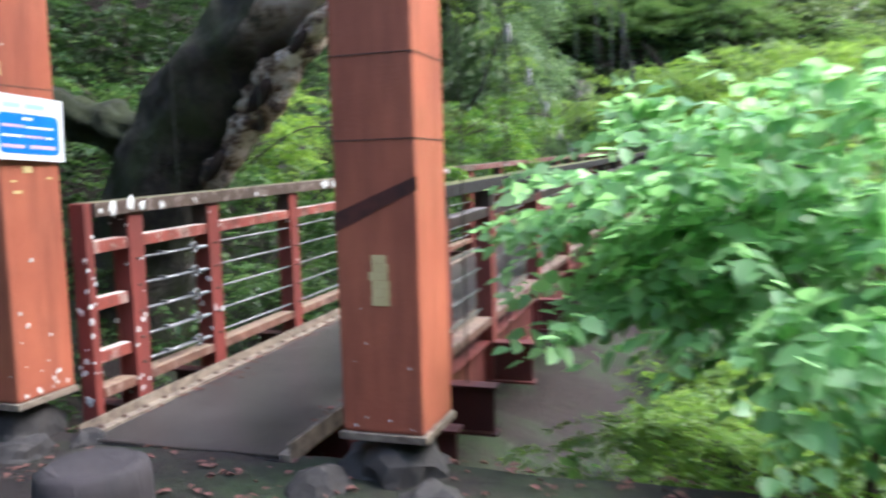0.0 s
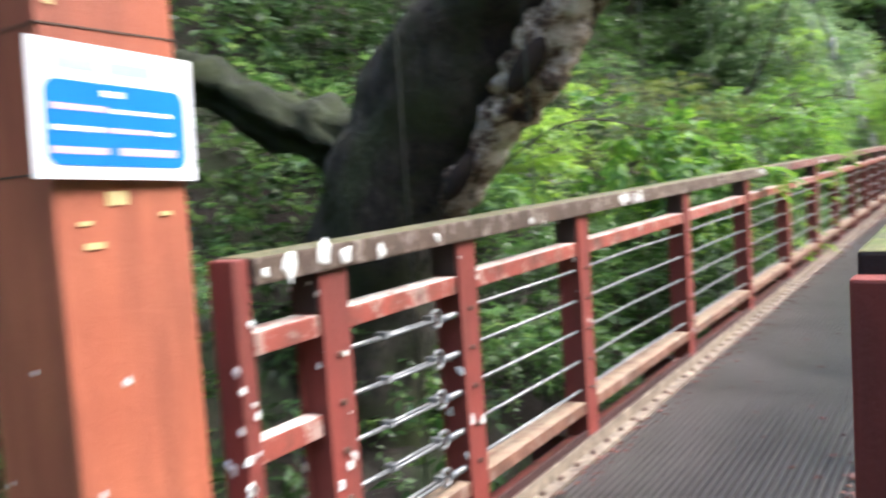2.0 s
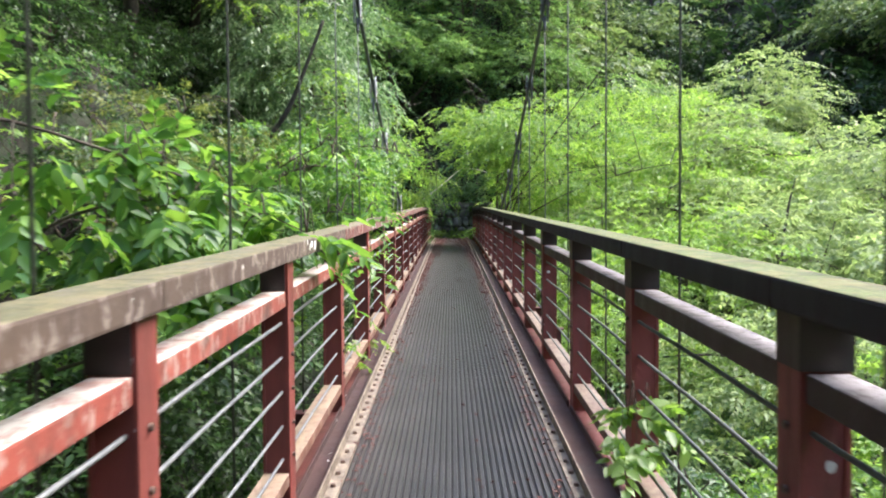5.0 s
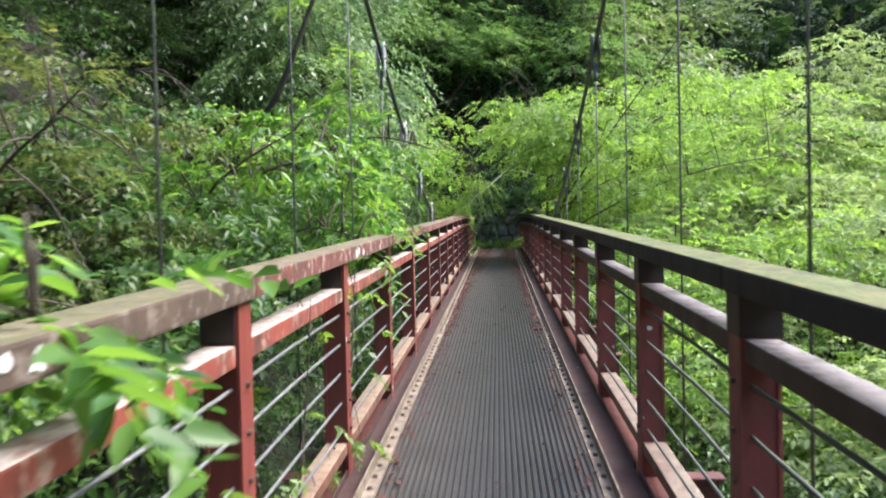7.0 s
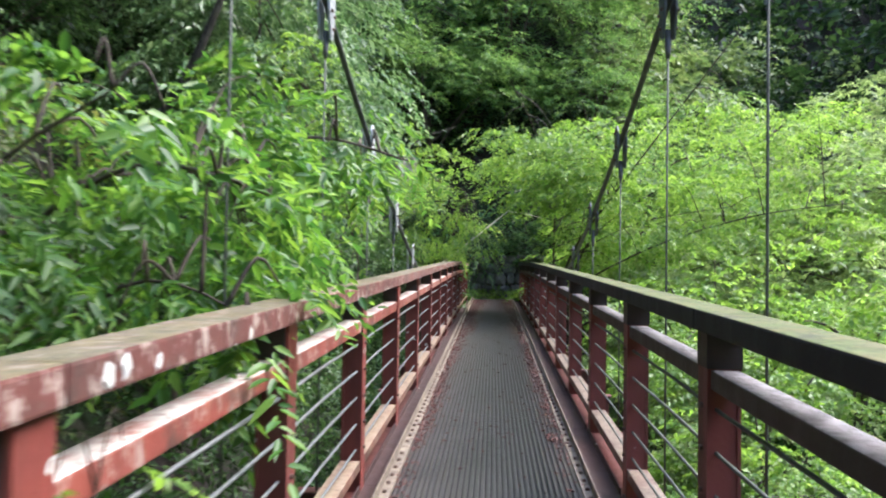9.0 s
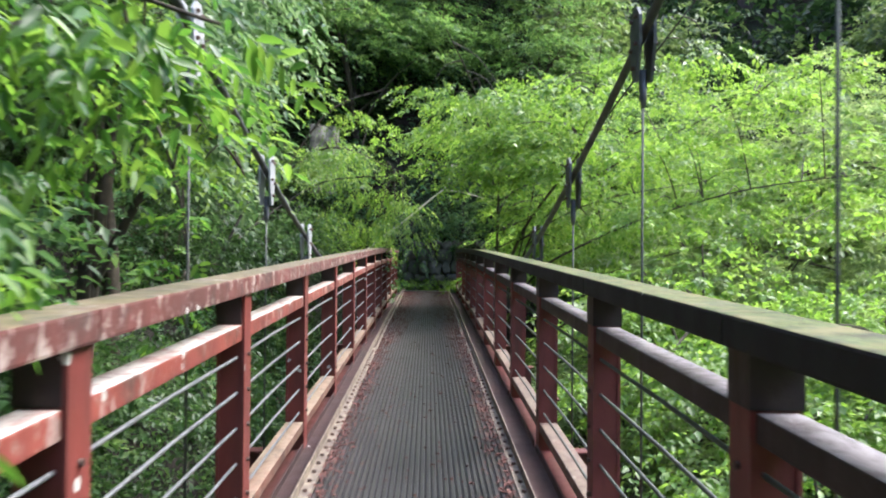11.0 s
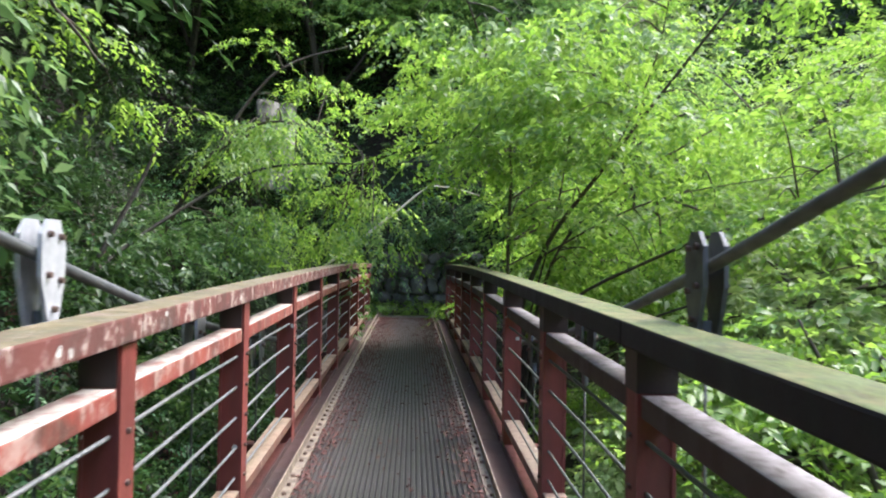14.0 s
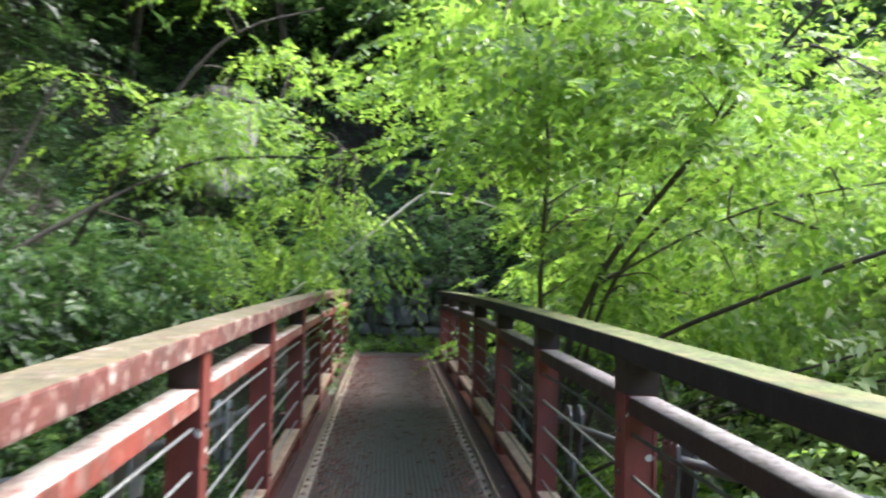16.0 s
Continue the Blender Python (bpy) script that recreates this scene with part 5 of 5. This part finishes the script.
spray_tree("bank_shrub", "layered sprays of green leaves on the bank", "bush", 53,
           [([(-2.8, 1.6, 1.6), (-2.3, 1.7, 2.2), (-1.7, 1.9, 2.4)], 0.016), ([(-2.9, 2.6, 1.8), (-2.4, 2.8, 2.5), (-1.9, 3.0, 2.7)], 0.016)],
           [(rb.uniform(-2.9, -1.5), rb.uniform(1.0, 3.6), rb.uniform(1.6, 2.9)) for _ in range(46)] + [(rb.uniform(-2.2, -1.1), rb.uniform(1.6, 3.4), rb.uniform(1.0, 1.6)) for _ in range(8)],
           LEAF_FERNY, 0.075, 0.3, 11, 0.3, 0.42, 0.4)
spray_tree("olive_shrub", "shrub with small olive-brown leaves on the dark slope", "bush", 47,
           [([(-2.6, 12.4, 1.4), (-2.2, 12.2, 2.2), (-1.7, 12.0, 2.6)], 0.02), ([(-2.5, 11.6, 1.2), (-1.9, 11.4, 2.0), (-1.4, 11.2, 2.3)], 0.018), ([(-2.8, 13.4, 1.8), (-2.3, 13.3, 2.6), (-1.9, 13.1, 2.9)], 0.018)],
           [(rb.uniform(-2.6, -1.3), rb.uniform(10.8, 13.6), rb.uniform(1.2, 2.75)) for _ in range(64)],
           LEAF_OLIVE, 0.06, 0.28, 18, 0.28, 0.42, 0.4)
spray_tree("railing_vine", "thin vine with small yellowing leaves climbing the railing", "vine", 48,
           [([(-0.12, 10.3 + 0.0, 0.3), (-0.05, 10.34, 0.9), (-0.02, 10.4, 1.45)], 0.006), ([(-0.12, 11.0, 0.3), (-0.03, 11.1, 0.8), (-0.02, 11.3, 1.4)], 0.006), ([(-0.1, 9.6, 0.3), (-0.02, 9.75, 0.85)], 0.005)],
           [(rb.uniform(-0.12, 0.03), rb.uniform(9.6, 11.6), rb.uniform(0.65, 1.45)) for _ in range(16)],
           LEAF_MAPLE, 0.042, 0.09, 2, 0.08, 0.5, 0.5, True)
spray_tree("railing_vine", "green vine with small leaves climbing the railing end", "vine", 49,
           [([(-0.12, 26.2, 0.8), (-0.05, 26.3, 1.4), (-0.02, 26.4, 1.9)], 0.007), ([(-0.12, 27.6, 0.8), (-0.03, 27.6, 1.4), (-0.02, 27.8, 1.9)], 0.007)],
           [(rb.uniform(-0.2, 0.08), rb.uniform(25.6, 28.6), rb.uniform(0.95, 2.0)) for _ in range(18)],
           LEAF_MID, 0.06, 0.12, 4, 0.12, 0.5, 0.5, True)
spray_tree("railing_sprig", "small bright green sprig poking through the railing", "plant", 50,
           [([(1.55, 7.9, 0.3), (1.45, 7.88, 0.75), (1.25, 7.85, 0.92)], 0.005)],
           [(1.27 + rb.normal(0, 0.06), 7.85 + rb.normal(0, 0.06), 0.92 + rb.normal(0, 0.04)) for _ in range(5)],
           LEAF_MAPLE, 0.075, 0.1, 3, 0.08, 0.6, 0.4, True)
spray_tree("hazel_shoot", "young shoot with broad bright leaves beside the path", "bush", 45,
           [([(-1.35, 1.7, 0.3), (-1.2, 1.8, 0.8), (-0.95, 1.95, 1.15), (-0.75, 2.05, 1.2)], 0.012), ([(-1.4, 1.6, 0.4), (-1.2, 1.5, 1.0), (-1.0, 1.5, 1.5)], 0.01)],
           [(rb.uniform(-1.25, -0.72), rb.uniform(1.65, 2.2), rb.uniform(0.75, 1.3)) for _ in range(9)] + [(rb.uniform(-1.5, -0.9), rb.uniform(1.2, 1.8), rb.uniform(0.9, 1.7)) for _ in range(8)],
           LEAF_YOUNG, 0.10, 0.22, 7, 0.2, 0.68, 0.45, True)
for label, pts, r in (("long thin bare branch arching over the slope", [(-2.5, 24.2, 1.7), (-1.95, 24.9, 2.35), (-1.22, 25.87, 3.02), (-0.6, 26.3, 3.2), (0.1, 26.6, 3.25)], 0.024),
                      ("slim leaning grey trunk on the slope", [(-2.5, 24.0, 1.4), (-2.15, 24.2, 2.2), (-1.92, 24.4, 2.8), (-1.7, 24.5, 3.4)], 0.03),
                      ("slim leaning grey trunk on the slope", [(-2.4, 15.6, 1.6), (-1.9, 15.4, 2.5), (-1.45, 15.3, 3.1), (-1.0, 15.3, 4.2)], 0.05)):
    limb = thing("bare_branch", label, "branch", "bare branches")
    bm = bmesh.new()
    line = curve_pts(pts, 7)
    tube(bm, line, list(np.linspace(r, r * 0.4, len(line))), 9, 0.25, 6)
    part("limb", bm, BARK, limb)
dead = thing("dead_branch", "bare bleached branch across the end of the path", "branch")
for pts, r in (([(-0.6, 28.0, 1.9), (0.3, 28.0, 2.62), (0.75, 28.05, 3.0), (1.02, 28.1, 3.25), (1.12, 28.1, 3.66)], 0.022), ([(0.95, 28.08, 3.15), (1.3, 28.1, 3.12), (1.75, 28.1, 3.0)], 0.014), ([(1.1, 28.1, 3.6), (1.4, 28.1, 3.7)], 0.01)):
    bm = bmesh.new()
    line = curve_pts(pts, 5)
    tube(bm, line, list(np.linspace(r, r * 0.35, len(line))), 7, 0.25, 5)
    part("limb", bm, DEAD, dead)

# rock face behind the end of the path
def rock_face(name, label, x0, x1, y, z0, z1, seed, mt):
    bm = bmesh.new()
    nx, nz = 36, 30
    grid = [[None] * (nx + 1) for _ in range(nz + 1)]
    for j in range(nz + 1):
        for i in range(nx + 1):
            x, z = x0 + (x1 - x0) * i / nx, z0 + (z1 - z0) * j / nz
            p = Vector((x * 0.9, seed, z * 0.6))
            d = 0.55 * noise.noise(p) + 0.28 * abs(noise.noise(p * 2.7)) + 0.08 * noise.noise(p * 8)
            grid[j][i] = bm.verts.new((x, y + 0.25 * (z - z0) - d, z))
    for j in range(nz):
        for i in range(nx):
            bm.faces.new((grid[j][i], grid[j][i + 1], grid[j + 1][i + 1], grid[j + 1][i]))
    tagged(link_mesh(name, bm, mt), label, "rock face", kind="structure")


rock_face("rock_face", "dark wet rock face at the end of the path", -1.8, 3.2, 32.7, 0.6, 4.4, 2, ROCK)
rock_face("rock_face", "pale streaked rock among the leaves", -1.9, -1.3, 29.7, 3.2, 4.7, 7, ROCK_PALE)

# rough stone wall where the deck ends
wall = thing("stone_wall", "rough wall of grey mossy stones where the deck ends", "wall")
rw = random.Random(61)
z = 1.0
while z < 2.2:
    h, x = rw.uniform(0.2, 0.34), -0.2 + rw.uniform(0, 0.3)
    while x < 2.0:
        w = rw.uniform(0.2, 0.55)
        bm = bmesh.new()
        bmesh.ops.create_icosphere(bm, subdivisions=2, radius=1.0)
        seat = Vector((x + w / 2, 32.2 + rw.uniform(-0.07, 0.07), z + h / 2 + rw.uniform(-0.03, 0.03)))
        for v in bm.verts:
            n = 1 + 0.3 * noise.noise(v.co * 1.4 + seat * 3)
            q = Vector([math.copysign(abs(c) ** 0.6, c) for c in v.co]) * n
            v.co = seat + Vector((q.x * w * 0.52, q.y * 0.26, q.z * h * 0.54))
        part("stone", bm, WALL_STONE, wall)
        x += w
    z += h * 0.9
spray_tree("hanging_ivy", "ivy trailing over the stones where the deck ends", "ivy", 54,
           [([(0.2, 32.3, 3.2), (0.3, 31.9, 2.6), (0.35, 31.85, 2.0)], 0.012), ([(1.5, 32.3, 3.2), (1.5, 31.9, 2.7), (1.45, 31.85, 2.2)], 0.012), ([(0.9, 32.3, 3.3), (0.9, 31.9, 2.9), (0.95, 31.85, 2.5)], 0.012)],
           [(rw.uniform(-0.3, 2.1), rw.uniform(31.75, 31.95), rw.uniform(2.1, 3.3)) for _ in range(26)] + [(rw.uniform(-0.3, 0.5), rw.uniform(31.75, 31.95), rw.uniform(1.3, 2.2)) for _ in range(8)],
           LEAF_MID, 0.08, 0.3, 10, 0.22, 0.5, 0.9)

# fallen leaves on the trodden soil
rs = np.random.default_rng(18)
lv = []
for k in range(4400):
    x, y = (rs.uniform(-1.2, 3.6), rs.uniform(-1.0, 3.3)) if k < 2600 else (rs.uniform(1.75, 4.6), rs.uniform(3.2, 7.5))
    if 0.05 < x < 1.2 and y > 2.84:
        continue
    a, L = rs.uniform(0, 6.28), rs.uniform(0.015, 0.06)
    d, w = np.array([math.cos(a), math.sin(a), 0]), np.array([-math.sin(a), math.cos(a), 0])
    c = np.array([x, y, land_z(x, y) + 0.006])
    up = np.array([0, 0, rs.uniform(0.003, 0.018)])
    lv += [c, c + d * L * 0.5 + w * L * 0.3 + up, c + d * L + up * 0.3, c + d * L * 0.5 - w * L * 0.3 + up]
tagged(link_mesh("fallen_leaves", leaf_mesh("fallen_leaves", np.array(lv)), LITTER), "brown fallen leaves on the soil at the bridge head", "leaf litter", kind="stuff")

# fallen leaves on the deck
rl = np.random.default_rng(8)
lv = []
for _ in range(8000):
    y = rl.uniform(3.2, END) if rl.random() < 0.3 else END - (END - 15) * rl.random() ** 1.6
    e = rl.random()
    w0 = 0.05 + 0.13 * step(19.0, 26.0, y)
    x = DX0 + min(0.9, abs(rl.normal(0, w0))) if e < 0.5 else DX1 - min(0.9, abs(rl.normal(0, w0))) if e < 0.88 else rl.uniform(DX0, DX1)
    a, L = rl.uniform(0, 6.28), rl.uniform(0.012, 0.045)
    d, w = np.array([math.cos(a), math.sin(a), 0]), np.array([-math.sin(a), math.cos(a), 0])
    c = np.array([x, y, deck_z(y) + 0.004])
    up = np.array([0, 0, rl.uniform(0.002, 0.012)])
    lv += [c, c + d * L * 0.5 + w * L * 0.3 + up, c + d * L + up * 0.3, c + d * L * 0.5 - w * L * 0.3 + up]
tagged(link_mesh("fallen_leaves", leaf_mesh("fallen_leaves", np.array(lv)), LITTER), "scattered brown fallen leaves along the deck edges", "leaf litter", kind="stuff")
